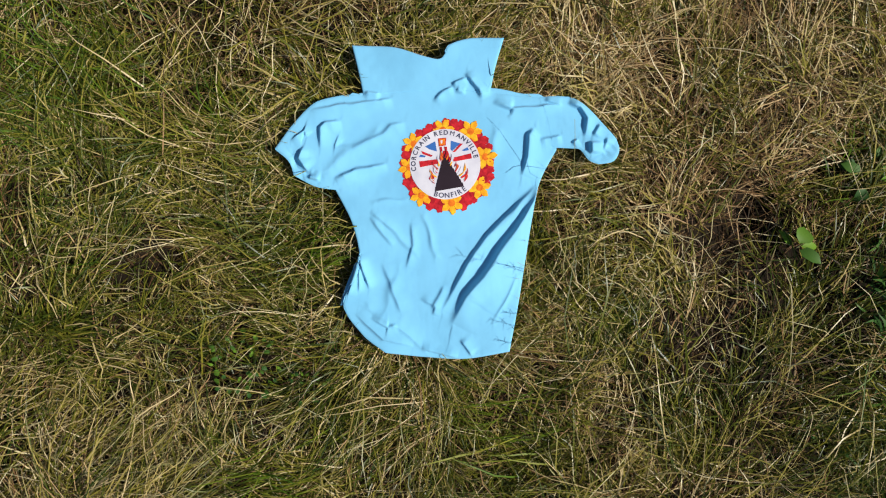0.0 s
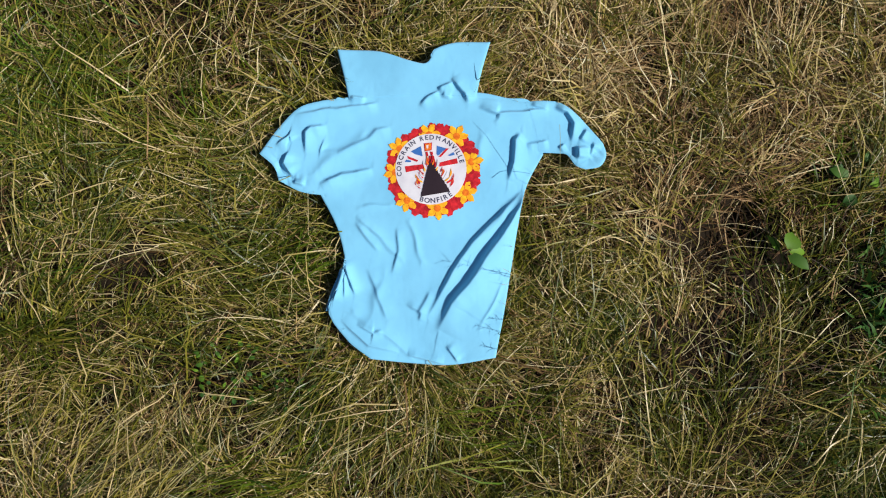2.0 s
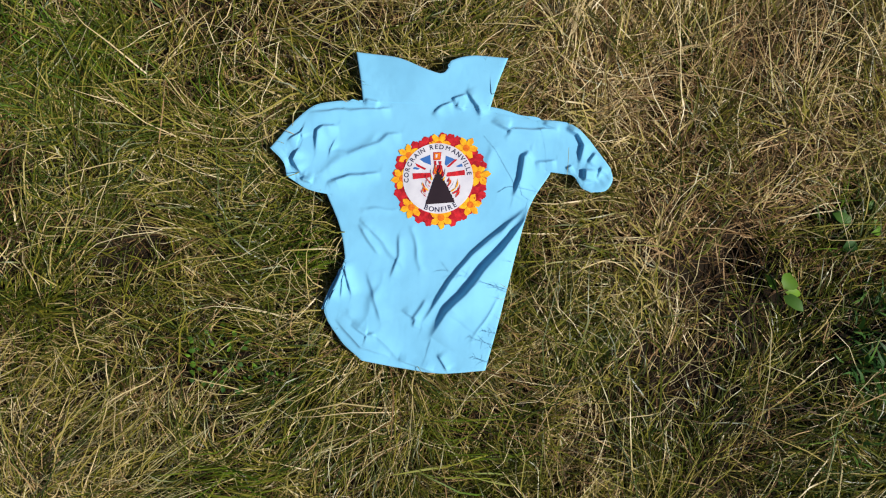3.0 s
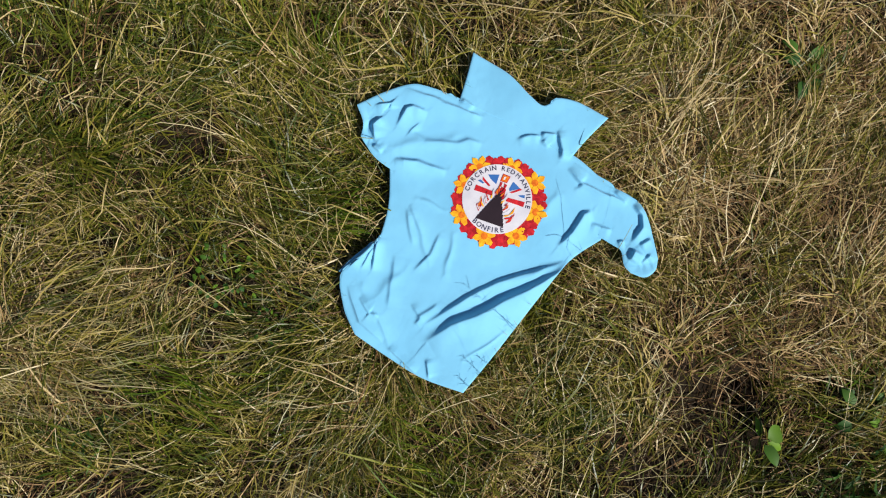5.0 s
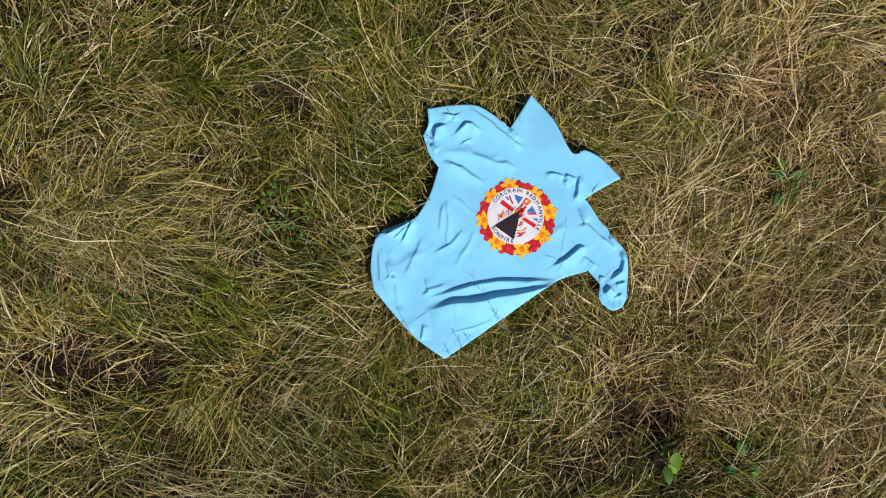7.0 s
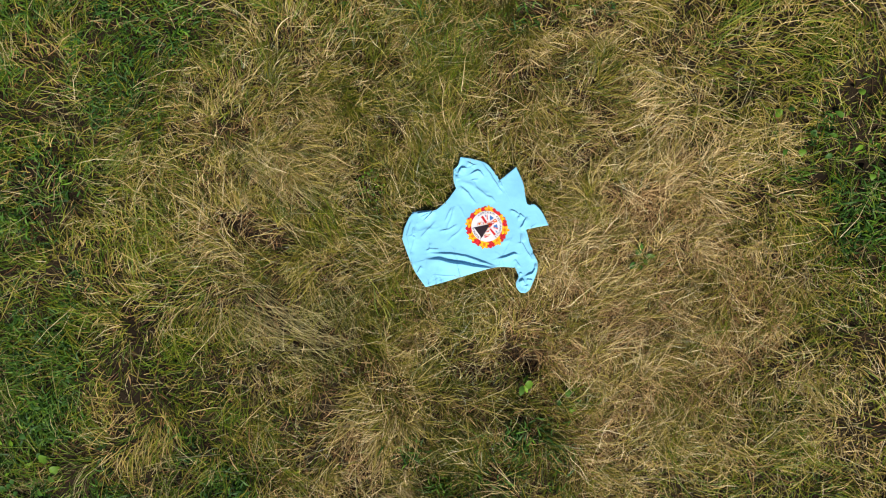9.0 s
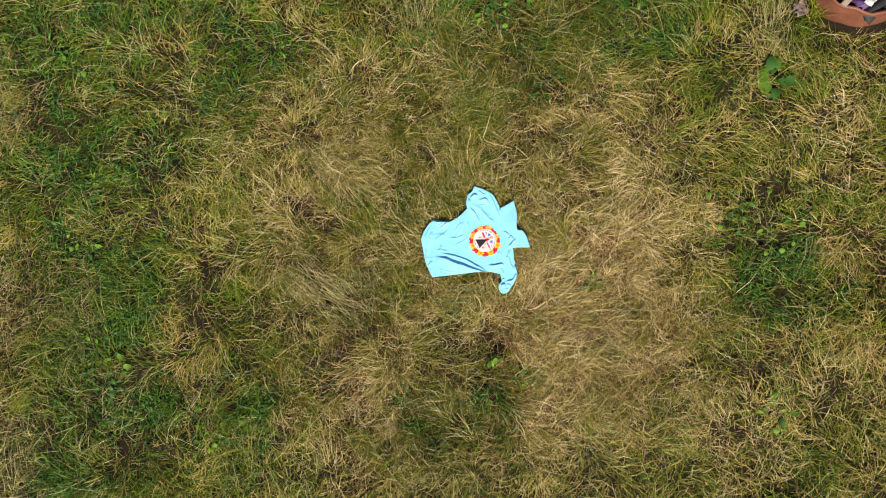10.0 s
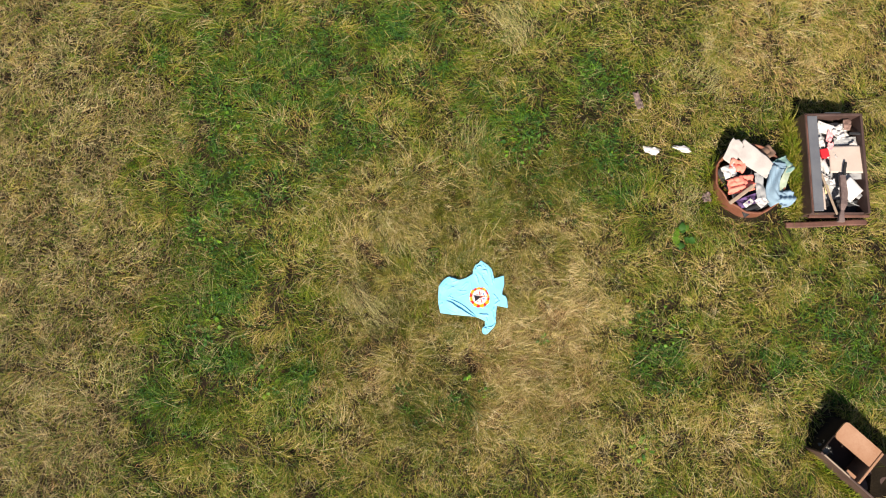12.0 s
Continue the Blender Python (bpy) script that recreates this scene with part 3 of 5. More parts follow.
BARE = [(0.85, 0.02, 0.06), (1.05, 0.14, 0.08), (0.60, 0.42, 0.05), (0.85, 0.53, 0.06), (0.59, -0.29, 0.06), (0.67, -0.52, 0.08), (0.95, -0.72, 0.08), (-0.70, -0.40, 0.05), (-1.04, -0.40, 0.06),
        (-0.14, -0.64, 0.05), (0.42, -0.67, 0.07), (-0.92, 0.24, 0.04), (1.81, 1.93, 0.14), (-0.01, -2.53, 0.15), (0.61, 1.61, 0.12), (1.01, -1.98, 0.13), (0.98, 0.30, 0.07)]


def blot(x, y, spots):
    s = np.zeros(np.shape(x))
    for cx, cy, r in spots:
        d = np.hypot(x - cx, y - cy) + (field(x, y, 0.25, 31) - 0.5) * r * 0.9
        s = np.maximum(s, np.clip(1.35 - d / r, 0, 1))
    return s


def verge(x, y):
    """1 on the short dry verge, 0 in the meadow."""
    return np.clip((-3.55 - 0.10 * (x + 1.0) - y + 1.6 * (field(x, y, 0.7, 14) - 0.5) + 0.7 * (field(x, y, 0.25, 16) - 0.5)) / 0.7, 0, 1)


def border(x, y):
    """Distance inwards from the uneven edge of the dense meadow."""
    x, y = np.asarray(x, float), np.asarray(y, float)
    d = np.minimum(np.minimum(x + 5.0, 3.6 - x), np.minimum(y + 6.4, 6.4 - y))
    return d - 0.75 * field(x, y, 0.6, 61) * field(x, y, 0.17, 62) - 0.05


def dryness(x, y):
    """0 lush green to 1 bleached straw, over the plan."""
    d = 0.275 + 0.03 * np.exp(-(np.hypot(x, y - 0.3) / 1.7) ** 2) + 0.16 * (field(x, y, 0.55, 11) - 0.5) + 0.065 * np.clip(y, -4, 5) / 5 + 0.34 * (field(x, y, 0.20, 12) - 0.5)
    d = d + 0.185 * blot(x, y, STRAW) - 0.27 * blot(x, y, LUSH)
    d = d - 0.09 * np.exp(-((x + 2.2) / 1.2) ** 2 - ((y - 1.4) / 1.9) ** 2)
    d = d + 0.05 * verge(x, y)
    return np.clip(d, 0.0, 0.85)


def flow(x, y):
    """The way in which the lodged grass lies."""
    wild = 6.0 * field(x, y, 0.75, 21) + 3.2 * field(x, y, 0.26, 22) + 1.2
    combed = np.exp(-((x + 1.15) / 0.7) ** 2 - ((y + 0.35) / 1.0) ** 2)
    return wild * (1 - combed) + (0.03 + 0.6 * (field(x, y, 0.3, 24) - 0.5) - 0.35 * y) * combed


def scatter(rng, n, x0, x1, y0, y1, tuft, radius, gaps=1.0):
    """n points in tufts, fewer over bare spots."""
    m = int(n / tuft * 1.25)
    cx, cy = rng.uniform(x0, x1, m), rng.uniform(y0, y1, m)
    close = np.clip((2.1 - np.hypot(cx, cy)) / 0.6, 0, 1)
    hollow = np.clip((0.42 - field(cx, cy, 0.13, 43)) / 0.2, 0, 1) * (0.45 + 0.35 * close) + np.clip((0.30 - field(cx, cy, 0.27, 44)) / 0.2, 0, 1) * (0.25 + 0.35 * close)
    hollow = hollow * (1 - 0.8 * verge(cx, cy))
    keep = rng.random(m) > np.maximum(0.95 * blot(cx, cy, BARE), hollow) * gaps
    cx, cy = cx[keep], cy[keep]
    k = rng.integers(0, len(cx), n)
    own = rng.normal(0, 0.75, len(cx))
    tone = rng.normal(0, 0.13, len(cx))
    tall = np.exp(rng.normal(0, 0.26, len(cx)))
    r = rng.normal(0, radius, (n, 2))
    return np.stack([cx[k] + r[:, 0], cy[k] + r[:, 1]], 1), own[k], np.stack([tone[k], tall[k]], 1)


def meadow(name, seed, n, box, size, width, lifts, tuft=22, radius=0.03, skip=None, dry_add=0.0, spread=0.4, material=None, label="", spine=4, fade=False, patchy=1.0, vary=0.17, wave=0.22, stray=1.0):
    rng = np.random.default_rng(seed)
    base, own, tone = scatter(rng, n, *box, tuft, radius, 0.35 if material == M_THATCH else 1.0)
    if fade:
        x0, x1, y0, y1 = NEAR
        jx, jy = base[:, 0] + rng.normal(0, 0.30, len(base)), base[:, 1] + rng.normal(0, 0.30, len(base))
        inn = (jx > x0) & (jx < x1) & (jy > y0) & (jy < y1)
        base, own, tone = base[inn], own[inn], tone[inn]
    if skip:
        x0, x1, y0, y1 = skip
        jx, jy = base[:, 0] + rng.normal(0, 0.30, len(base)), base[:, 1] + rng.normal(0, 0.30, len(base))
        out = ~((jx > x0) & (jx < x1) & (jy > y0) & (jy < y1))
        base, own, tone = base[out], own[out], tone[out]
    if material in (M_MEADOW, M_VERGE):
        edge = verge(base[:, 0], base[:, 1])
        lush = 0.3 * blot(base[:, 0], base[:, 1], LUSH)
        out = rng.random(len(base)) > (np.maximum(0.55 * edge, lush) if material == M_MEADOW else 1 - edge)
        base, own, tone = base[out], own[out], tone[out]
    if box == WIDE:
        out = border(base[:, 0], base[:, 1]) > rng.uniform(-0.25, 0.05, len(base))
        base, own, tone = base[out], own[out], tone[out]
    for f in SOLIDS:
        out = ~f(base[:, 0], base[:, 1])
        base, own, tone = base[out], own[out], tone[out]
    n = len(base)
    x, y = base[:, 0], base[:, 1]
    turn = flow(x, y) + own * stray + rng.normal(0, spread, n)
    dry = np.clip(dryness(x, y) + patchy * tone[:, 0] + rng.normal(0, vary, n) + dry_add, 0, 0.9)
    length = rng.uniform(*size, n) * (0.7 + 0.6 * field(x, y, 0.4, 23)) * tone[:, 1]
    wide = rng.uniform(*width, n)
    rise = np.radians(rng.uniform(*lifts[0], n))
    fall = np.radians(rng.uniform(*lifts[1], n))
    return blades(name, base, turn, length, wide, rise, fall, dry, material or M_GRASS, spine, label=label, wave=wave)


def oblong(cx, cy, a, b, deg):
    c, s = math.cos(radians(deg)), math.sin(radians(deg))

    def f(x, y):
        u, v = (x - cx) * c + (y - cy) * s, -(x - cx) * s + (y - cy) * c
        return (np.abs(u) < a) & (np.abs(v) < b)
    return f


SOLIDS = [oblong(-1.165, 4.855, 0.67, 0.385, -6.3), lambda x, y: np.hypot(x + 1.08, y - 3.80) < 0.48, oblong(2.49, 4.475, 0.56, 0.32, 41)]

# soil: one sheet out to the horizon, fine where the camera passes
def spaced(a, b, step):
    inner = np.arange(a, b + step, step)
    far = np.array([0.5, 1.5, 4, 10, 30, 90, 300, 1000, 3000])
    return np.r_[inner[0] - far[::-1], inner, inner[-1] + far]


_gx, _gy = spaced(-5.2, 3.8, 0.055), spaced(-6.6, 6.6, 0.055)
_px, _py = np.meshgrid(_gx, _gy, indexing="ij")
_pz = np.where((np.abs(_px) < 20) & (np.abs(_py) < 20), soil_height(_px, _py), GROUND)
_nx, _ny = _px.shape
_me = bpy.data.meshes.new("ground")
_k = (np.arange(_nx - 1)[:, None] * _ny + np.arange(_ny - 1)[None, :]).ravel()
_me.from_pydata(np.stack([_px, _py, _pz], -1).reshape(-1, 3).tolist(), [], np.stack([_k, _k + _ny, _k + _ny + 1, _k + 1], 1).tolist())
_me.polygons.foreach_set("use_smooth", [True] * len(_me.polygons))
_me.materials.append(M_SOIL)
_me.materials.append(M_FIELD)
_cx, _cy = (_px[:-1, :-1] + _px[1:, 1:]) / 2, (_py[:-1, :-1] + _py[1:, 1:]) / 2
_me.polygons.foreach_set("material_index", (border(_cx, _cy) < 0.0).ravel().astype(np.int32))
tagged(new("ground", _me), "soil and dead thatch, near-black for the shade under meadow grass", "ground", kind="structure")

NEAR = (-1.75, 1.65, -1.45, 1.65)
WIDE = (-5.0, 3.6, -6.4, 6.4)
FAR = (-16.0, 14.0, -17.0, 17.0)
LODGED = "lodged meadow grass, olive green mixed with straw"
THATCHED = "dead straw thatch matted on the soil"
STALKED = "long bleached seed stalks lying over the grass"
ROUND_NEAR = (-2.15, 2.05, -1.85, 2.05)
meadow("thatch", 101, 80000, ROUND_NEAR, (0.03, 0.12), (0.0018, 0.0040), ((2, 35), (-25, 10)), 9, 0.05, None, -0.10, 1.6, M_THATCH, THATCHED, fade=True)
meadow("grass", 102, 80000, ROUND_NEAR, (0.04, 0.14), (0.0018, 0.0044), ((10, 75), (-45, 30)), 18, 0.026, None, -0.05, 1.1, label=LODGED, fade=True, patchy=1.5, vary=0.2)
meadow("grass", 112, 44000, ROUND_NEAR, (0.09, 0.25), (0.0020, 0.0043), ((18, 50), (-35, 3)), 20, 0.022, dry_add=-0.02, spread=0.30, label=LODGED, fade=True, patchy=1.7, vary=0.22, wave=0.15, stray=0.5, spine=5)
meadow("grass", 113, 13000, ROUND_NEAR, (0.07, 0.17), (0.0028, 0.0052), ((45, 85), (-20, 30)), 26, 0.018, None, -0.06, 0.9, label=LODGED, fade=True, patchy=1.8)
meadow("dead_blades", 119, 31000, ROUND_NEAR, (0.06, 0.17), (0.0022, 0.0044), ((12, 50), (-30, 10)), 10, 0.035, None, 0.24, 1.1, M_THATCH, "dead reddish-brown blades among the grass", fade=True, patchy=1.6, wave=0.2, vary=0.22)
meadow("dead_blades", 120, 13000, (0.15, 1.55, 0.0, 1.5), (0.05, 0.15), (0.0022, 0.0044), ((12, 50), (-30, 10)), 10, 0.035, None, 0.20, 1.1, M_THATCH, "dead reddish-brown blades among the grass", patchy=1.6, wave=0.2, vary=0.22)
meadow("grass", 117, 12000, ROUND_NEAR, (0.08, 0.22), (0.0032, 0.0054), ((15, 60), (-35, 5)), 8, 0.04, dry_add=-0.03, spread=0.45, label=LODGED, fade=True, patchy=1.6, vary=0.28, wave=0.18, stray=0.7, spine=5)
meadow("dry_stalks", 103, 11500, ROUND_NEAR, (0.07, 0.26), (0.0015, 0.0032), ((10, 50), (-30, 15)), 3, 0.04, None, 0.16, 1.4, M_STALK, STALKED, fade=True, wave=0.18, spine=5)
meadow("grass", 104, 125000, WIDE, (0.10, 0.25), (0.0028, 0.0050), ((15, 55), (-35, 5)), 15, 0.055, NEAR, spread=0.4, material=M_MEADOW, label=LODGED, patchy=1.2, vary=0.19, wave=0.13, stray=0.6)
meadow("grass", 114, 260000, WIDE, (0.05, 0.13), (0.0032, 0.0060), ((10, 70), (-40, 25)), 7, 0.055, NEAR, spread=0.9, material=M_MEADOW, label=LODGED, patchy=1.1, vary=0.21, spine=3, wave=0.2)
meadow("thatch", 105, 72000, WIDE, (0.06, 0.16), (0.005, 0.009), ((2, 30), (-25, 5)), 8, 0.07, NEAR, 0.10, 1.6, M_THATCH, THATCHED, spine=3)
meadow("dry_stalks", 106, 26000, WIDE, (0.12, 0.32), (0.0018, 0.0034), ((15, 55), (-35, 10)), 5, 0.05, NEAR, 0.12, 0.8, M_STALK, STALKED, wave=0.12, spine=3)
meadow("verge_grass", 115, 75000, (-5.0, 3.6, -6.4, -2.9), (0.05, 0.14), (0.004, 0.007), ((10, 55), (-35, 20)), 8, 0.06, None, 0.18, 1.5, M_VERGE, "short pinkish dry grass of the verge", spine=3, vary=0.22)
meadow("grass", 107, 46000, FAR, (0.2, 0.45), (0.009, 0.018), ((30, 75), (-40, 10)), 14, 0.22, (-4.7, 3.3, -6.1, 6.1), material=M_MEADOW, label="meadow grass farther off, green and straw-coloured", spine=3)


def herbs(seed, n):
    """Low leafy herbs, thick where the meadow is lush: short broad leaves in clumps."""
    rng = np.random.default_rng(seed)
    m = n // 14
    c = np.stack([rng.uniform(-4.8, 3.2, m), rng.uniform(-4.6, 5.6, m)], 1)
    c = c[rng.random(m) < blot(c[:, 0], c[:, 1], LUSH) * (1 - verge(c[:, 0], c[:, 1])) * np.clip(2.4 * field(c[:, 0], c[:, 1], 0.16, 45) - 0.7, 0, 1)]
    for f in SOLIDS:
        c = c[~f(c[:, 0], c[:, 1])]
    c = c[np.hypot(c[:, 0], c[:, 1] - 0.1) > 1.2]
    k = np.repeat(np.arange(len(c)), 14)
    tone = rng.normal(0, 0.12, len(c))[k]
    base = c[k] + rng.normal(0, 0.035, (len(k), 2))
    q = len(k)
    return blades("low_herbs", base, rng.uniform(0, 6.28, q), rng.uniform(0.04, 0.12, q), rng.uniform(0.007, 0.014, q), np.radians(rng.uniform(40, 85, q)), np.radians(rng.uniform(-40, 15, q)),
                  np.clip(0.36 + 1.3 * tone + rng.normal(0, 0.14, q), 0, 0.9), M_LEAF, label="low dark green leafy herbs among the meadow grass")


herbs(118, 300000)


def skirt(name, seed, line, n):
    """Tall grass left standing along the foot of a thing."""
    rng = np.random.default_rng(seed)
    (ax, ay), (bx, by), out = line
    s = rng.random(n)
    d = np.abs(rng.normal(0, 0.05, n))
    nx, ny = math.cos(radians(out)), math.sin(radians(out))
    base = np.stack([ax + (bx - ax) * s + nx * d, ay + (by - ay) * s + ny * d], 1)
    return blades(name, base, rng.uniform(0, 6.28, n), rng.uniform(0.14, 0.30, n), rng.uniform(0.004, 0.008, n), np.radians(rng.uniform(60, 88, n)),
                  np.radians(rng.uniform(-10, 60, n)), np.clip(dryness(base[:, 0], base[:, 1]) + rng.normal(0, 0.12, n), 0, 0.9), M_MEADOW,
                  label="taller grass standing against dumped things")


skirt("standing_grass", 201, ((-1.83, 4.54), (-0.60, 4.40), -96), 2200)
skirt("standing_grass", 202, ((-1.35, 3.43), (-0.82, 3.40), -90), 260)
skirt("standing_grass", 203, ((2.30, 3.96), (2.94, 4.50), -49), 350)


meadow("hay", 116, 9000, (-3.9, -2.3, 3.8, 6.2), (0.06, 0.18), (0.003, 0.005), ((5, 35), (-25, 5)), 6, 0.07, None, 0.25, 1.0, M_THATCH, "bleached hay lying over the grass", spine=3)


def swathe(seed, a, b, n, wide, reach, fan=0.14):
    """A bundle of long pale stalks laid over along a line."""
    rng = np.random.default_rng(seed)
    s = rng.random(n)
    heading = math.atan2(b[1] - a[1], b[0] - a[0])
    off = rng.normal(0, wide, n)
    base = np.stack([a[0] + (b[0] - a[0]) * s - math.sin(heading) * off, a[1] + (b[1] - a[1]) * s + math.cos(heading) * off], 1)
    return blades("dry_stalks", base, heading + rng.normal(0, fan, n) + 0.5 * (field(base[:, 0], base[:, 1], 0.3, 71) - 0.5), rng.uniform(*reach, n), rng.uniform(0.0018, 0.0034, n),
                  np.radians(rng.uniform(22, 50, n)), np.radians(rng.uniform(-28, 0, n)), np.clip(0.12 + rng.normal(0, 0.18, n), 0, 0.9), M_STALK, label="bundle of long pale stalks lying over", wave=0.06)


swathe(301, (-1.40, -0.98), (-0.75, -0.70), 280, 0.12, (0.14, 0.34), 0.2)
swathe(302, (-0.42, -1.50), (0.12, -1.12), 400, 0.11, (0.14, 0.36), 0.2)
swathe(306, (-1.35, -0.62), (-0.85, -0.55), 110, 0.06, (0.12, 0.28), 0.3)
swathe(307, (-1.80, 0.28), (-2.20, 0.42), 200, 0.13, (0.16, 0.34), 0.3)
swathe(308, (-0.62, 2.90), (-1.00, 3.10), 120, 0.08, (0.16, 0.34), 0.3)
swathe(303, (-3.10, 1.35), (-3.75, 1.00), 330, 0.16, (0.16, 0.42), 0.4)
swathe(304, (-2.35, 3.40), (-2.85, 3.85), 240, 0.18, (0.16, 0.34), 0.35)
swathe(305, (-0.30, -0.95), (0.10, -0.80), 160, 0.12, (0.14, 0.30), 0.3)


def green_tuft(seed, x, y, heading, n, reach, fan, radius, tone, width=(0.0028, 0.0052)):
    """A fresh tuft: long green blades leaning one way."""
    rng = np.random.default_rng(seed)
    base = np.array((x, y)) + rng.normal(0, radius, (n, 2))
    return blades("green_tuft", base, heading + rng.normal(0, fan, n), rng.uniform(*reach, n), rng.uniform(*width, n), np.radians(rng.uniform(25, 65, n)),
                  np.radians(rng.uniform(-25, 10, n)), np.clip(tone + rng.normal(0, 0.10, n), 0, 0.9), M_MEADOW, label="fresh green blades leaning over the dry grass", wave=0.07, spine=5)


green_tuft(401, -0.43, -0.04, 0.45, 90, (0.10, 0.20), 0.25, 0.035, 0.16)
green_tuft(402, -0.35, -0.38, 1.2, 70, (0.06, 0.14), 0.9, 0.030, 0.12)
green_tuft(403, -0.05, -0.44, 0.1, 60, (0.10, 0.22), 0.35, 0.050, 0.24)
green_tuft(404, -0.98, 0.50, 2.7, 200, (0.14, 0.30), 0.35, 0.110, 0.10)
green_tuft(405, -0.58, 0.34, 1.9, 110, (0.08, 0.18), 0.6, 0.070, 0.18)
green_tuft(406, 0.20, -0.58, 3.0, 24, (0.14, 0.30), 0.3, 0.060, 0.30, (0.004, 0.007))
green_tuft(407, -0.62, -0.66, 0.15, 110, (0.12, 0.26), 0.3, 0.080, 0.26)
green_tuft(408, 1.14, 0.16, 2.0, 60, (0.06, 0.14), 0.9, 0.050, 0.10)


# blades that lean out from under the shirt's edge
_re = np.random.default_rng(88)
_pick = _re.integers(0, len(SHIRT_OUTLINE), 1700)
_away = SHIRT_OUTLINE[_pick] - np.array((-0.02, 0.12))
_away = _away / np.linalg.norm(_away, axis=1)[:, None]
_from = SHIRT_OUTLINE[_pick] + _away * _re.uniform(0.002, 0.06, 1700)[:, None] + _re.normal(0, 0.015, (1700, 2))
blades("edge_grass", _from, np.arctan2(_away[:, 1], _away[:, 0]) + _re.normal(0, 0.9, 1700), _re.uniform(0.05, 0.14, 1700), _re.uniform(0.0018, 0.0042, 1700),
       np.radians(_re.uniform(40, 85, 1700)), np.radians(_re.uniform(-30, 30, 1700)), np.clip(dryness(_from[:, 0], _from[:, 1]) + _re.normal(0, 0.2, 1700), 0, 0.9), M_GRASS,
       label="green and straw blades round the shirt's edge")


# ---- weeds among the grass ----
def leaf_mesh(length, width, fold, bend, seed):
    """A pointed oval leaf with a folded midrib, a wavy edge and a drooping tip."""
    r = random.Random(seed)
    bm = bmesh.new()
    rows = []
    for k in range(7):
        s = k / 6
        w = width * (math.sin(math.pi * s ** 0.75) * 0.5 + 0.02) * (1 + 0.12 * r.uniform(-1, 1))
        x, z = length * s, length * (0.45 * s - bend * s * s)
        rows.append([bm.verts.new(p) for p in ((x, -w, z + fold * w), (x, 0, z), (x, w, z + fold * w))])
    for a, b in zip(rows, rows[1:]):
        for j in (0, 1):
            bm.faces.new((a[j], b[j], b[j + 1], a[j + 1]))
    me = bpy.data.meshes.new("leaf")
    bm.to_mesh(me)
    bm.free()
    tone = me.attributes.new("dry", "FLOAT", "POINT")
    tone.data.foreach_set("value", [0.15 + 0.2 * seed] * len(me.vertices))
    me.polygons.foreach_set("use_smooth", [True] * len(me.polygons))
    me.materials.append(M_LEAF)
    return me


LEAVES = [leaf_mesh(1.0, 0.75, 0.35, 0.55, 1), leaf_mesh(1.0, 0.6, 0.25, 0.4, 2), leaf_mesh(1.0, 0.9, 0.2, 0.7, 3), leaf_mesh(1.0, 0.45, 0.3, 0.5, 4)]


def weed(x, y, count, size, spread, lift, seed, label, name="weed"):
    """A leafy weed: leaves round a short crown, each its own part."""
    r = random.Random(seed)
    ground = float(soil_height(x, y))
    top = tagged(empty(name, pose(x, y, ground)), label, "weed")
    for k in range(count):
        a = k * 2.4 + r.uniform(-0.4, 0.4)
        d = spread * math.sqrt(r.random())
        leaf = new("leaf", LEAVES[r.randrange(4)])
        leaf.parent = top
        s = size * r.uniform(0.65, 1.15)
        leaf.matrix_local = pose(d * math.cos(a), d * math.sin(a), lift * r.uniform(0.4, 1.0), r.uniform(-15, 15), r.uniform(-10, 25), math.degrees(a) + r.uniform(-30, 30)) @ Matrix.Diagonal((s, s, s, 1))
    return tagged(top, group="weeds in the meadow")


weed(0.938, -0.062, 4, 0.066, 0.012, 0.07, 11, "bright green broad-leaved weed in a grass hollow")
weed(0.60, 0.94, 6, 0.055, 0.05, 0.05, 26, "dull green broad leaves flattened in straw")
weed(1.17, 0.13, 6, 0.05, 0.05, 0.03, 12, "green broad-leaved weed half hidden in grass")
weed(-0.60, -0.30, 46, 0.020, 0.10, 0.055, 13, "low dark green small-leaved weed in grass")
weed(-0.42, -0.36, 18, 0.018, 0.06, 0.05, 14, "low dark green small-leaved weed in grass")
weed(-0.48, 2.89, 13, 0.13, 0.09, 0.08, 15, "dark green dock plant with broad leaves in straw")
weed(0.60, 2.45, 12, 0.06, 0.26, 0.045, 17, "dark green leafy weed patch in meadow")
weed(0.35, 2.10, 7, 0.06, 0.18, 0.045, 18, "dark green leafy weed patch in meadow")
weed(-1.30, -3.15, 24, 0.06, 0.28, 0.045, 19, "dark green leafy weed patch in meadow")
weed(-2.70, -2.60, 26, 0.06, 0.32, 0.045, 20, "dark green leafy weed patch in meadow")
weed(-1.95, 1.05, 26, 0.06, 0.30, 0.045, 21, "dark green leafy weed patch in meadow")
weed(0.73, -2.52, 16, 0.06, 0.2, 0.045, 22, "dark green leafy weed patch in meadow")
weed(-0.10, -3.30, 20, 0.06, 0.26, 0.045, 23, "dark green leafy weed patch in meadow")
weed(2.05, 1.95, 10, 0.07, 0.12, 0.045, 24, "dark green leafy weed patch in meadow")
weed(-1.55, 2.10, 12, 0.06, 0.16, 0.045, 25, "dark green leafy weed patch in meadow")


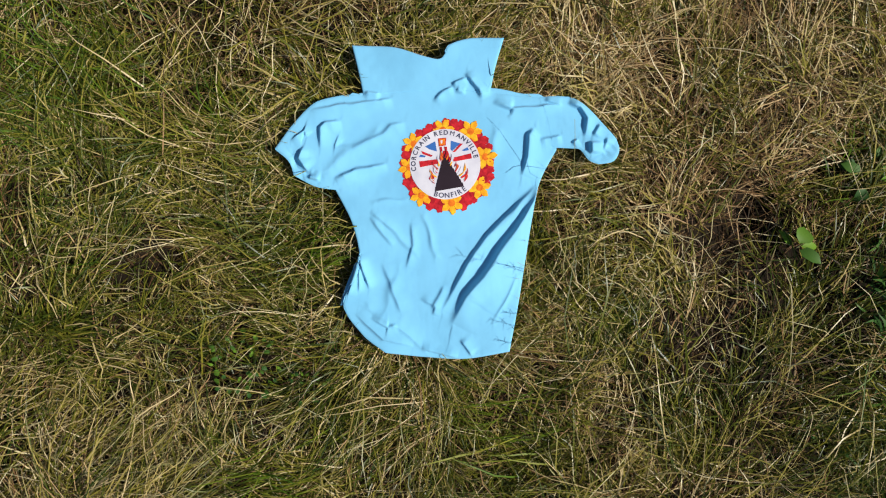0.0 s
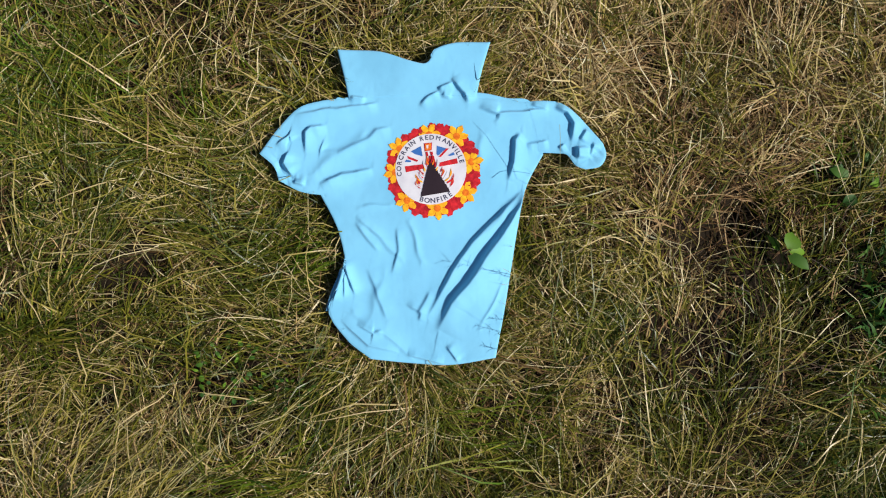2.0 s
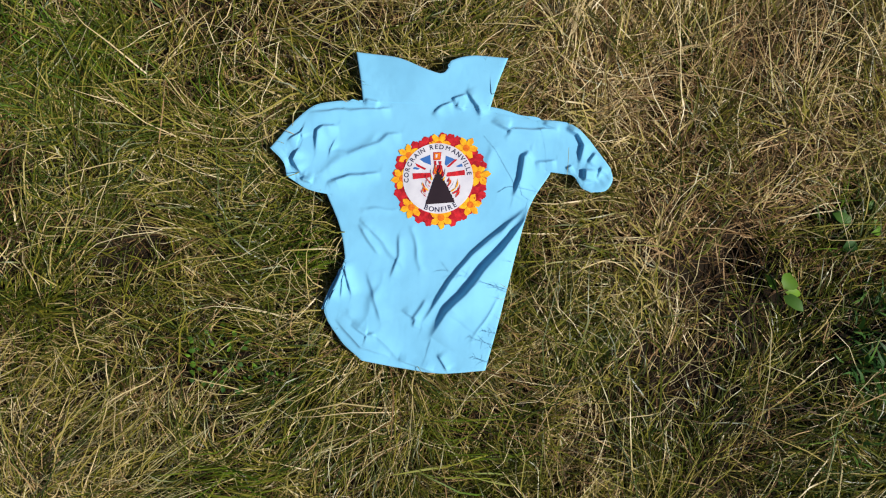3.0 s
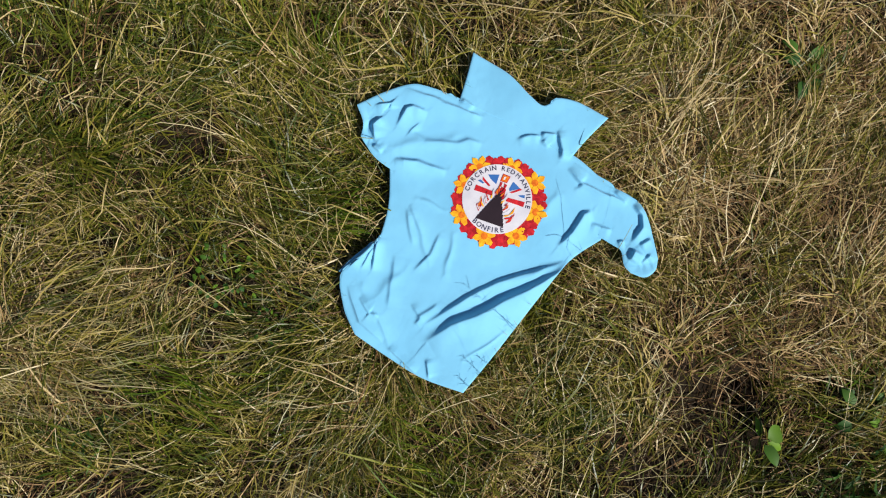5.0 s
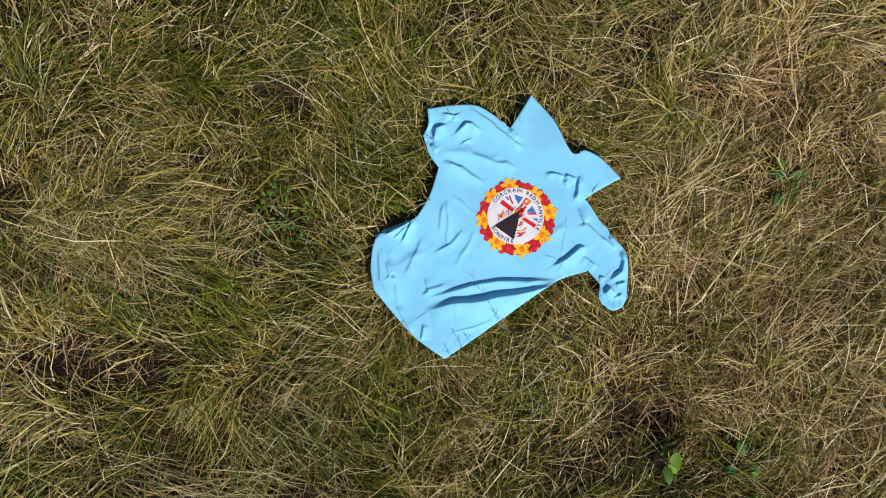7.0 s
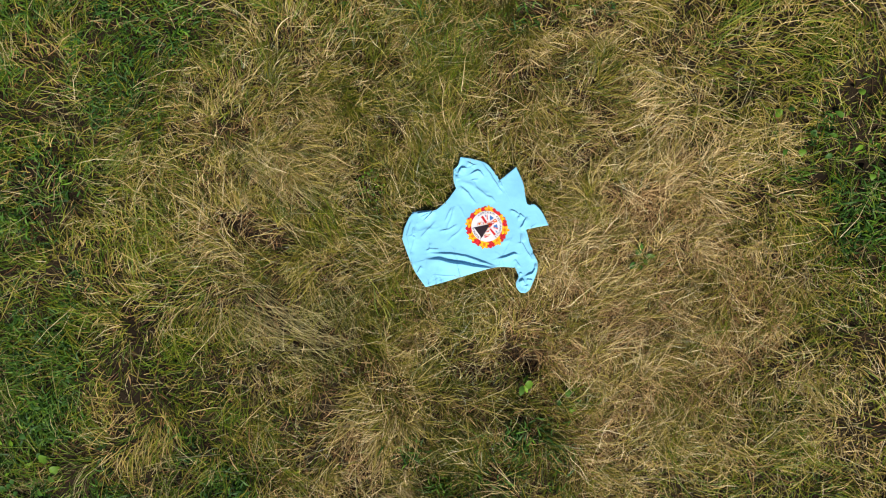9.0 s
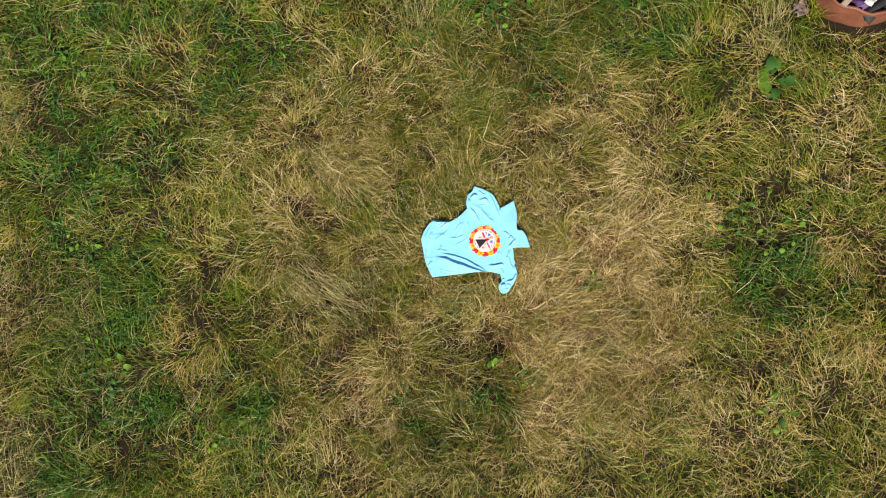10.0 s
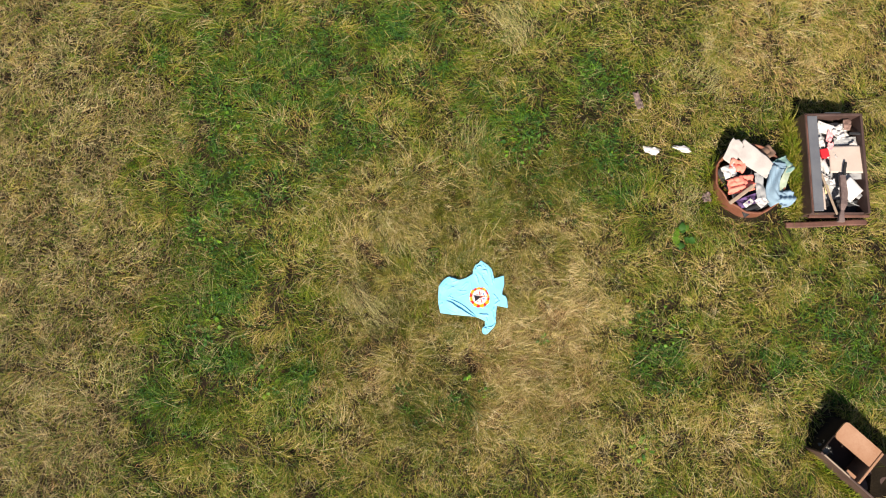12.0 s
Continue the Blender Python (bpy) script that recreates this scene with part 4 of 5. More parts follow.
# ---- dumped household things ----
M_BROWN_WOOD = surface("dark_brown_wood", (0.035, 0.019, 0.017), (0.085, 0.048, 0.044), 0.55, 3.0, 40.0, 0.3)
# Brown wood darkened to near black, standing in for shade inside the cupboard.
M_SHADED_WOOD = surface("shaded_wood", (0.006, 0.004, 0.0035), (0.020, 0.013, 0.011), 0.9, 3.0, 40.0, 0.3, spec=0.15)
M_RED_WOOD = surface("worn_red_wood", (0.05, 0.020, 0.016), (0.15, 0.070, 0.055), 0.6, 5.0, 60.0, 0.3)
M_GREY_BOARD = surface("grey_laminate", (0.080, 0.084, 0.105), (0.120, 0.124, 0.145), 0.6, 4.0, 70.0, 0.15)
M_PALE_WOOD = surface("pale_plank", (0.20, 0.145, 0.11), (0.33, 0.25, 0.20), 0.65, 4.0, 60.0, 0.3)
M_TAN = surface("tan_veneer", (0.27, 0.135, 0.080), (0.38, 0.225, 0.155), 0.30, 3.0, 50.0, 0.12)
M_RUST = surface("rust_brown_tub", (0.11, 0.036, 0.022), (0.23, 0.085, 0.052), 0.6, 6.0, 70.0, 0.3)
M_PALE_CLOTH = surface("pale_board", (0.35, 0.315, 0.315), (0.45, 0.405, 0.405), 0.85, 5.0, 80.0, 0.3)
M_WHITE = surface("white_paper", (0.42, 0.40, 0.41), (0.57, 0.54, 0.55), 0.8, 6.0, 90.0, 0.25)
M_CREAM = surface("cream_board", (0.40, 0.315, 0.285), (0.48, 0.39, 0.36), 0.8, 4.0, 80.0, 0.2)
M_CORAL = surface("coral_cloth", (0.60, 0.14, 0.11), (0.72, 0.24, 0.19), 0.85, 7.0, 160.0, 0.3)
M_DENIM = surface("pale_denim", (0.15, 0.23, 0.32), (0.21, 0.30, 0.40), 0.9, 7.0, 260.0, 0.3)
M_TEAL = surface("teal_cloth", (0.10, 0.20, 0.20), (0.18, 0.28, 0.27), 0.9, 7.0, 160.0, 0.3)
M_PALE_GREEN = surface("pale_green_cloth", (0.26, 0.31, 0.24), (0.34, 0.38, 0.30), 0.9, 7.0, 160.0, 0.3)
M_GREY_CLOTH = surface("grey_cloth", (0.22, 0.22, 0.24), (0.34, 0.34, 0.36), 0.9, 7.0, 160.0, 0.3)
M_BLACK = surface("black_plastic", (0.008, 0.008, 0.010), (0.024, 0.024, 0.030), 0.75, 8.0, 90.0, 0.4)
M_PURPLE = surface("purple_cloth", (0.06, 0.03, 0.11), (0.13, 0.07, 0.20), 0.85, 7.0, 160.0, 0.3)
M_RED_CARD = surface("red_card", (0.45, 0.01, 0.02), (0.62, 0.02, 0.03), 0.6, 7.0, 120.0, 0.2)
M_PINK = surface("pink_cloth", (0.66, 0.24, 0.28), (0.80, 0.36, 0.38), 0.85, 7.0, 160.0, 0.3)
M_BARK = surface("grey_brown_timber", (0.07, 0.045, 0.045), (0.20, 0.14, 0.135), 0.85, 6.0, 60.0, 0.8, depth=0.01)
M_STEEL = surface("dull_steel", (0.30, 0.30, 0.31), (0.48, 0.48, 0.48), 0.4, 9.0, 90.0, 0.1, 0.8)
M_YELLOWED = surface("yellowed_paper", (0.42, 0.34, 0.16), (0.56, 0.48, 0.27), 0.8, 6.0, 90.0, 0.25)
M_BROWN_SCRAP = surface("brown_paper", (0.13, 0.075, 0.065), (0.26, 0.16, 0.14), 0.8, 6.0, 90.0, 0.25)
M_GREY_FILM = surface("grey_film", (0.025, 0.024, 0.024), (0.16, 0.15, 0.14), 0.3, 14.0, 90.0, 0.5)
M_CUSHION = surface("brown_cushion", (0.12, 0.07, 0.05), (0.22, 0.13, 0.10), 0.9, 7.0, 160.0, 0.4)


def box(bm, x0, x1, y0, y1, z0, z1, bevel=0.004):
    r = bmesh.ops.create_cube(bm, size=1.0, matrix=Matrix.Translation(((x0 + x1) / 2, (y0 + y1) / 2, (z0 + z1) / 2)) @ Matrix.Diagonal((x1 - x0, y1 - y0, z1 - z0, 1)))
    if bevel:
        edges = list({e for v in r["verts"] for e in v.link_edges})
        bmesh.ops.bevel(bm, geom=edges, offset=bevel, segments=1, affect="EDGES", profile=0.5)


def board(name, parent, material, x0, x1, y0, y1, z0, z1, label="", bevel=0.005):
    bm = bmesh.new()
    box(bm, x0, x1, y0, y1, z0, z1, bevel)
    return part(name, bm, material, parent, label)


def crumpled(name, at, size, turn, material, label, category, amp=0.02, cell=0.07, tilt=(0, 0), thick=0.004, ragged=0.12, seed=1, droop=0.0, n=22, taper=0.0, curve=0.0):
    """A loose sheet or garment: ragged outline, creases and thickness."""
    u, v = np.meshgrid(np.linspace(-0.5, 0.5, n + 1), np.linspace(-0.5, 0.5, n + 1), indexing="ij")
    sx, sy = seed * 3.7, seed * 1.9
    grow = 1 + ragged * 2 * (field(u * 3 + sx, v * 3 + sy, 0.8, 51) - 0.5)
    x = u * size[0] * grow
    y = v * size[1] * (2 - grow) * (1 - taper * (u + 0.5)) + curve * size[1] * (u * u * 4 - 0.5)
    z = amp * (1.6 * field(x + sx, y + sy, cell * 2.2, 52) + 1.0 * np.abs(field(x + sx, y + sy, cell, 53) - 0.5) * 2 + 0.35 * field(x + sx, y + sy, cell * 0.4, 54) - 1.4)
    z = z - droop * (np.abs(u) ** 3 + np.abs(v) ** 3) * 4
    bm = bmesh.new()
    sheet(bm, np.stack([x, y, z], -1))
    ob = mesh_object(name, bm, material, True)
    ob.matrix_world = pose(*at, tilt[0], tilt[1], turn)
    m = ob.modifiers.new("thickness", "SOLIDIFY")
    m.thickness, m.offset = thick, 0.0
    return tagged(ob, label, category)


def stick(name, a, b, w, h, material, label, category, knots=0.0, seed=1):
    """A length of timber between two points, slightly bowed and uneven."""
    a, b = Vector(a), Vector(b)
    r = random.Random(seed)
    length = (b - a).length
    bm = bmesh.new()
    rings = []
    for k in range(9):
        s = k / 8
        g = 1 + knots * r.uniform(-1, 1)
        o = knots * 0.6 * w * math.sin(s * 6 + seed)
        rings.append([bm.verts.new((length * (s - 0.5), o + w * g * c * 0.5, h * g * d * 0.5)) for c, d in ((-1, -0.7), (-0.7, -1), (0.7, -1), (1, -0.7), (1, 0.7), (0.7, 1), (-0.7, 1), (-1, 0.7))])
    for p, q in zip(rings, rings[1:]):
        for j in range(8):
            bm.faces.new((p[j], q[j], q[(j + 1) % 8], p[(j + 1) % 8]))
    bm.faces.new(rings[0])
    bm.faces.new(rings[-1][::-1])
    bmesh.ops.recalc_face_normals(bm, faces=bm.faces)
    ob = mesh_object(name, bm, material)
    ob.matrix_world = Matrix.Translation((a + b) / 2) @ (b - a).to_track_quat("X", "Z").to_matrix().to_4x4()
    return tagged(ob, label, category)


# a long cabinet lying on its back, open side up
def make_cabinet():
    c = tagged(empty("cabinet", pose(-1.165, 4.855, GROUND - 0.01, 0, 0, -6.3)), "dark brown wooden cabinet on its back, full of rubbish", "cabinet")
    L, W, H = 0.64, 0.37, 0.31
    board("back_panel", c, M_BROWN_WOOD, -L + 0.02, L - 0.02, -W + 0.02, W - 0.02, 0.0, 0.03)
    board("side_panel", c, M_BROWN_WOOD, -L, L, -W, -W + 0.03, 0.0, H)
    board("side_panel", c, M_BROWN_WOOD, -L, L, W - 0.03, W, 0.0, H - 0.02)
    board("end_panel", c, M_BROWN_WOOD, -L, -L + 0.028, -W + 0.032, W - 0.032, 0.0, H - 0.005)
    board("end_panel", c, M_BROWN_WOOD, L - 0.028, L, -W + 0.032, W - 0.032, 0.0, H - 0.10)
    board("front_rail", c, M_GREY_BOARD, -L + 0.032, L - 0.03, -W + 0.034, -W + 0.158, H - 0.028, H - 0.004, "flat grey laminate rail")
    board("edge_strip", c, M_RED_WOOD, -L + 0.02, L - 0.02, -W + 0.004, -W + 0.022, H + 0.001, H + 0.012, "worn reddish edge strip")
    board("end_rail", c, M_RED_WOOD, L + 0.002, L + 0.034, -W + 0.03, W + 0.05, H - 0.17, H - 0.12, "scuffed reddish timber rail")
    bm = bmesh.new()
    bmesh.ops.create_cone(bm, cap_ends=True, segments=10, radius1=0.007, radius2=0.007, depth=0.20, matrix=pose(-L - 0.012, 0.0, H - 0.03, 90, 0, 0))
    part("metal_rod", bm, M_STEEL, c, "short dull steel rod")
    return c


make_cabinet()
stick("plank", (-0.48, 4.20, GROUND + 0.05), (-0.40, 5.22, GROUND + 0.05), 0.07, 0.04, M_RED_WOOD, "worn reddish plank on the grass beside the cabinet", "plank", 0.08, 3)

IN = 0.05      # level of the rubbish in the cabinet
crumpled("rubbish_sheet", (-1.14, 4.85, IN - 0.05), (1.18, 0.58), -6.3, M_GREY_CLOTH, "crumpled grey sheet lining the rubbish in the cabinet", "sheet", 0.05, 0.12, seed=60, ragged=0.03, n=30)
crumpled("paper_sheet", (-1.65, 4.84, IN + 0.07), (0.20, 0.14), 62, M_WHITE, "folded white paper sheet on rubbish in the cabinet", "paper", 0.014, 0.09, (8, -6), seed=2)
crumpled("pink_cloth", (-1.54, 4.89, IN + 0.06), (0.16, 0.08), -20, M_PINK, "small crumpled pink cloth in the cabinet", "cloth", 0.025, 0.05, seed=3)
crumpled("white_bundle", (-1.57, 5.04, IN + 0.07), (0.19, 0.20), 20, M_WHITE, "bunched white cloth bundle in the cabinet", "cloth", 0.05, 0.05, seed=4, droop=0.03)
crumpled("paper_sheet", (-1.62, 4.75, IN + 0.05), (0.22, 0.10), -6, M_GREY_CLOTH, "crumpled grey paper sheet in the cabinet corner", "paper", 0.02, 0.06, seed=5)
stick("black_stick", (-1.54, 5.12, IN + 0.10), (-1.51, 5.24, IN + 0.12), 0.03, 0.025, M_BLACK, "short black plastic stick on the rubbish", "stick", 0.1, 4)
crumpled("grey_sheet", (-1.45, 5.08, IN + 0.05), (0.10, 0.30), -4, M_GREY_CLOTH, "crumpled light grey sheet in the cabinet", "sheet", 0.015, 0.06, seed=6)
crumpled("cream_panel", (-1.21, 5.03, IN + 0.09), (0.36, 0.42), -8, M_CREAM, "cream cardboard panel lying on cabinet rubbish", "cardboard", 0.006, 0.25, (3, -4), 0.012, 0.03, seed=7, n=14)


def carton(name, at, size, turn, material, label, category):
    t = tagged(empty(name, pose(*at, 4, -3, turn)), label, category)
    a, b, h = size
    board("carton_body", t, material, -a / 2, a / 2, -b / 2, b / 2, 0, h, "", 0.003)
    board("lid_flap", t, material, -a / 2 + 0.004, a / 2 + 0.006, -b / 2 + 0.002, 0.0, h + 0.001, h + 0.004, "", 0.001)
    return t


carton("red_carton", (-1.32, 4.78, IN - 0.02), (0.11, 0.10, 0.11), 2, M_RED_CARD, "small red card carton among the rubbish", "carton")


def bottle(at, turn, material, label):
    t = tagged(empty("bottle", pose(*at, 0, 84, turn)), label, "bottle")
    prof = [(0.0, 0.0), (0.030, 0.002), (0.033, 0.012), (0.033, 0.13), (0.026, 0.155), (0.013, 0.175), (0.012, 0.195)]
    bm = bmesh.new()
    rings = [[bm.verts.new((r * math.cos(k * math.pi / 7), r * math.sin(k * math.pi / 7), z)) for k in range(14)] for r, z in prof[1:]]
    for a, b in zip(rings, rings[1:]):
        for k in range(14):
            bm.faces.new((a[k], a[(k + 1) % 14], b[(k + 1) % 14], b[k]))
    bm.faces.new(rings[0][::-1])
    bm.faces.new(rings[-1])
    part("bottle_body", bm, material, t, "", True)
    bm = bmesh.new()
    bmesh.ops.create_cone(bm, cap_ends=True, segments=12, radius1=0.016, radius2=0.015, depth=0.025, matrix=pose(0, 0, 0.205))
    part("cap", bm, M_GREY_CLOTH, t)
    return t


bottle((-1.24, 4.75, IN + 0.04), 10, M_WHITE, "white plastic bottle lying among rubbish")
bottle((-1.08, 4.79, IN + 0.03), -160, M_WHITE, "white plastic bottle lying among rubbish")
crumpled("white_scrap", (-1.14, 4.71, IN + 0.03), (0.30, 0.07), -4, M_WHITE, "torn white paper strip among rubbish", "paper", 0.02, 0.05, seed=8)
stick("broken_beam", (-1.00, 4.92, IN + 0.13), (-0.42, 4.78, IN + 0.15), 0.062, 0.045, M_BARK, "weathered broken timber beam across the cabinet", "timber", 0.38, 5)
stick("black_stick", (-1.17, 4.98, IN + 0.13), (-1.00, 4.92, IN + 0.15), 0.028, 0.025, M_BLACK, "thin black stick lying on the cream panel", "stick", 0.15, 14)
crumpled("whiteboard", (-0.82, 4.99, IN + 0.11), (0.24, 0.22), 36, M_WHITE, "square white board lying tilted on rubbish", "board", 0.003, 0.25, (4, 6), 0.012, 0.02, seed=9, n=10)
crumpled("grey_sheet", (-0.99, 5.05, IN + 0.08), (0.08, 0.32), -4, M_GREY_CLOTH, "crumpled light grey sheet in the cabinet", "sheet", 0.015, 0.05, seed=10)
stick("slat", (-1.06, 4.67, IN + 0.10), (-0.52, 4.76, IN + 0.12), 0.028, 0.012, M_PALE_WOOD, "thin pale wooden slat among rubbish", "slat", 0.03, 6)
crumpled("beige_board", (-0.76, 4.64, IN + 0.06), (0.30, 0.09), -6, M_CREAM, "narrow beige cardboard piece in the cabinet", "cardboard", 0.008, 0.12, seed=11, thick=0.008)
crumpled("black_sheet", (-0.64, 4.89, IN - 0.02), (0.16, 0.44), -6, M_BLACK, "crumpled black sheet across the cabinet end", "bag", 0.03, 0.06, seed=12)
stick("metal_rod", (-0.84, 4.89, IN + 0.10), (-0.62, 5.02, IN + 0.09), 0.010, 0.010, M_STEEL, "thin bent metal rod among rubbish", "rod", 0.02, 7)
stick("metal_rod", (-0.68, 4.93, IN + 0.09), (-0.60, 5.07, IN + 0.09), 0.009, 0.009, M_STEEL, "thin bent metal rod among rubbish", "rod", 0.02, 8)


for _k, (_x, _y, _a, _b, _r, _m, _c) in enumerate((
        (-1.47, 4.74, 0.13, 0.09, 20, M_WHITE, "white"), (-1.41, 4.86, 0.10, 0.07, -30, M_PINK, "pink"), (-1.27, 4.86, 0.08, 0.10, 10, M_PALE_CLOTH, "pale grey"),
        (-1.02, 4.71, 0.12, 0.06, 40, M_PALE_CLOTH, "pale grey"), (-0.93, 4.80, 0.11, 0.07, -15, M_WHITE, "white"), (-0.86, 4.71, 0.12, 0.05, 5, M_YELLOWED, "yellowed"),
        (-0.75, 5.08, 0.10, 0.08, 25, M_GREY_CLOTH, "grey"), (-1.66, 5.12, 0.14, 0.08, -12, M_BROWN_SCRAP, "brown"), (-1.38, 5.16, 0.09, 0.08, 33, M_PALE_CLOTH, "pale grey"))):
    crumpled("paper_scrap", (_x, _y, IN + 0.085), (_a, _b), _r, _m, f"small crumpled {_c} paper scrap among cabinet rubbish", "paper", 0.022, 0.045, (5, -4), 0.002, 0.3, seed=80 + _k, n=14)


# a round tub heaped with clothes
def make_tub():
    t = tagged(empty("tub", pose(-1.10, 3.80, GROUND - 0.02, 3, -2, 0)), "round rust-brown tub heaped with old clothes", "tub")
    prof = [(0.440, 0.0), (0.452, 0.02), (0.440, 0.19), (0.440, 0.22), (0.445, 0.235), (0.430, 0.24), (0.410, 0.22), (0.405, 0.18), (0.40, 0.04)]
    bm = bmesh.new()
    n = 40
    dent = [1 + 0.022 * math.sin(4.1 * k / n * 2 * math.pi * 0.73 + 1) + 0.014 * math.sin(k * 1.7) for k in range(n)]
    rings = [[bm.verts.new((r * dent[k] * math.cos(2 * math.pi * k / n) * 1.02, r * dent[k] * math.sin(2 * math.pi * k / n) * 0.97, z * (1.15 - 0.6 * (dent[k] - 0.97) * 6))) for k in range(n)] for r, z in prof]
    for a, b in zip(rings, rings[1:]):
        for k in range(n):
            bm.faces.new((a[k], a[(k + 1) % n], b[(k + 1) % n], b[k]))
    part("wall", bm, M_RUST, t, "", True)
    bm = bmesh.new()
    bmesh.ops.create_circle(bm, cap_ends=True, segments=n, radius=0.402, matrix=pose(0, 0, 0.045))
    r = bmesh.ops.extrude_face_region(bm, geom=list(bm.faces))
    bmesh.ops.translate(bm, verts=[v for v in r["geom"] if isinstance(v, bmesh.types.BMVert)], vec=(0, 0, -0.03))
    part("base", bm, M_RUST, t)
    return t


make_tub()
UP = 0.17      # level of the heap in the tub
crumpled("dark_blanket", (-1.07, 3.85, UP - 0.09), (0.70, 0.70), 20, M_BLACK, "dark crumpled blanket filling the tub", "blanket", 0.06, 0.10, seed=20, ragged=0.05, n=28)
crumpled("pale_board", (-1.32, 3.85, UP + 0.05), (0.50, 0.26), 40, M_PALE_CLOTH, "bent pale grey cardboard on the clothes heap", "cardboard", 0.02, 0.22, (6, -5), 0.008, 0.16, seed=21, taper=0.25)
crumpled("pale_board", (-1.47, 3.60, UP + 0.03), (0.16, 0.30), 55, M_PALE_CLOTH, "torn pale cardboard flap over the tub rim", "cardboard", 0.012, 0.15, (0, 8), 0.008, 0.14, seed=22)
crumpled("coral_shirt", (-1.28, 3.63, UP + 0.02), (0.20, 0.15), 70, M_CORAL, "crumpled coral garment in the clothes tub", "garment", 0.04, 0.06, seed=23, droop=0.02)
crumpled("coral_shirt", (-1.04, 3.63, UP + 0.03), (0.20, 0.34), 8, M_CORAL, "crumpled coral garment in the clothes tub", "garment", 0.05, 0.06, seed=24, droop=0.03)
crumpled("white_cloth", (-1.22, 3.51, UP + 0.02), (0.15, 0.17), 15, M_WHITE, "crumpled white cloth over the tub rim", "cloth", 0.04, 0.05, seed=25, droop=0.02)
stick("slat", (-0.81, 3.43, UP + 0.05), (-0.99, 3.75, UP + 0.07), 0.045, 0.02, M_PALE_WOOD, "short pale wooden slat across the tub", "slat", 0.04, 9)
crumpled("purple_cloth", (-0.83, 3.71, UP + 0.01), (0.12, 0.30), 14, M_PURPLE, "crumpled purple cloth in the tub", "cloth", 0.04, 0.05, seed=26)
crumpled("white_scrap", (-0.79, 3.67, UP + 0.035), (0.06, 0.13), 30, M_WHITE, "small white paper scrap on purple cloth", "paper", 0.015, 0.05, seed=27)
crumpled("white_scrap", (-0.79, 3.84, UP + 0.04), (0.13, 0.13), 30, M_WHITE, "small white paper scrap on dark cloth", "paper", 0.02, 0.05, seed=28)


def make_jeans():
    j = tagged(empty("jeans", pose(-0.98, 4.03, UP + 0.03)), "pale blue denim trousers flung over the tub", "trousers")
    for k, (line, w, seed) in enumerate(((((-0.22, 0.06), (-0.06, 0.00), (0.10, -0.03), (0.22, 0.02)), 0.10, 3), (((0.24, 0.00), (0.20, 0.10), (0.15, 0.20)), 0.085, 5))):
        c = spline(line, 22)
        d = np.gradient(c, axis=0)
        d = d / np.linalg.norm(d, axis=1)[:, None]
        v = np.linspace(-1, 1, 13)
        s = np.linspace(0, 1, 23)[:, None]
        half = w * (1 + 0.18 * np.sin(5 * s + seed))
        x = c[:, :1] - d[:, 1:] * v * half
        y = c[:, 1:] + d[:, :1] * v * half
        z = 0.055 * np.sqrt(np.clip(1 - v * v, 0, 1)) + 0.020 * np.sin(4.5 * v + 7 * s + seed) + 0.010 * np.sin(9 * v - 13 * s) - 0.05 * np.clip(s - 0.75, 0, 1) * (k == 1) + 0.006 * k
        bm = bmesh.new()
        sheet(bm, np.stack([x, y, z + 0 * x], -1))
        ob = part("leg", bm, M_DENIM, j, "", True)
        m = ob.modifiers.new("thickness", "SOLIDIFY")
        m.thickness, m.offset = 0.006, -1.0
    ob = crumpled("waistband", (-0.24, 0.08, 0.03), (0.06, 0.19), -14, M_DENIM, "", "", 0.012, 0.06, thick=0.012, seed=33, ragged=0.04, n=12)
    ob.parent = j
    return j


make_jeans()
crumpled("teal_cloth", (-1.20, 4.15, UP + 0.03), (0.20, 0.26), 20, M_TEAL, "crumpled teal cloth in the tub", "cloth", 0.04, 0.06, seed=35)
crumpled("pale_green_cloth", (-1.01, 4.17, UP + 0.05), (0.42, 0.09), -28, M_PALE_GREEN, "long pale green cloth strip over the tub", "cloth", 0.03, 0.07, seed=36, curve=0.4)
crumpled("grey_cloth", (-0.99, 3.85, UP + 0.04), (0.36, 0.10), -6, M_GREY_CLOTH, "twisted grey cloth strip in the tub", "cloth", 0.035, 0.06, seed=37)
crumpled("brown_cushion", (-1.40, 4.03, UP - 0.03), (0.14, 0.22), 30, M_CUSHION, "flattened brown cushion in the tub", "cushion", 0.04, 0.10, thick=0.03, seed=38, droop=0.03)

# small white scraps on the grass
crumpled("tissue", (-1.64, 2.66, 0.0), (0.10, 0.20), -24, M_WHITE, "crumpled white tissue lying on the grass", "tissue", 0.022, 0.05, seed=40, thick=0.002, droop=0.02, ragged=0.5, taper=0.4)
crumpled("tissue", (-1.62, 3.06, 0.0), (0.06, 0.18), -24, M_WHITE, "twisted white tissue lying on the grass", "tissue", 0.022, 0.05, seed=41, thick=0.002, ragged=0.6, droop=0.02)
crumpled("plastic_scrap", (-2.33, 2.58, 0.0), (0.22, 0.09), 8, M_BARK, "dirty grey plastic scrap in the grass", "scrap", 0.02, 0.05, seed=42, ragged=0.25)
crumpled("plastic_scrap", (-0.95, 3.26, 0.0), (0.12, 0.10), 8, M_BARK, "dirty grey plastic scrap beside the tub", "scrap", 0.03, 0.04, seed=43, ragged=0.25)


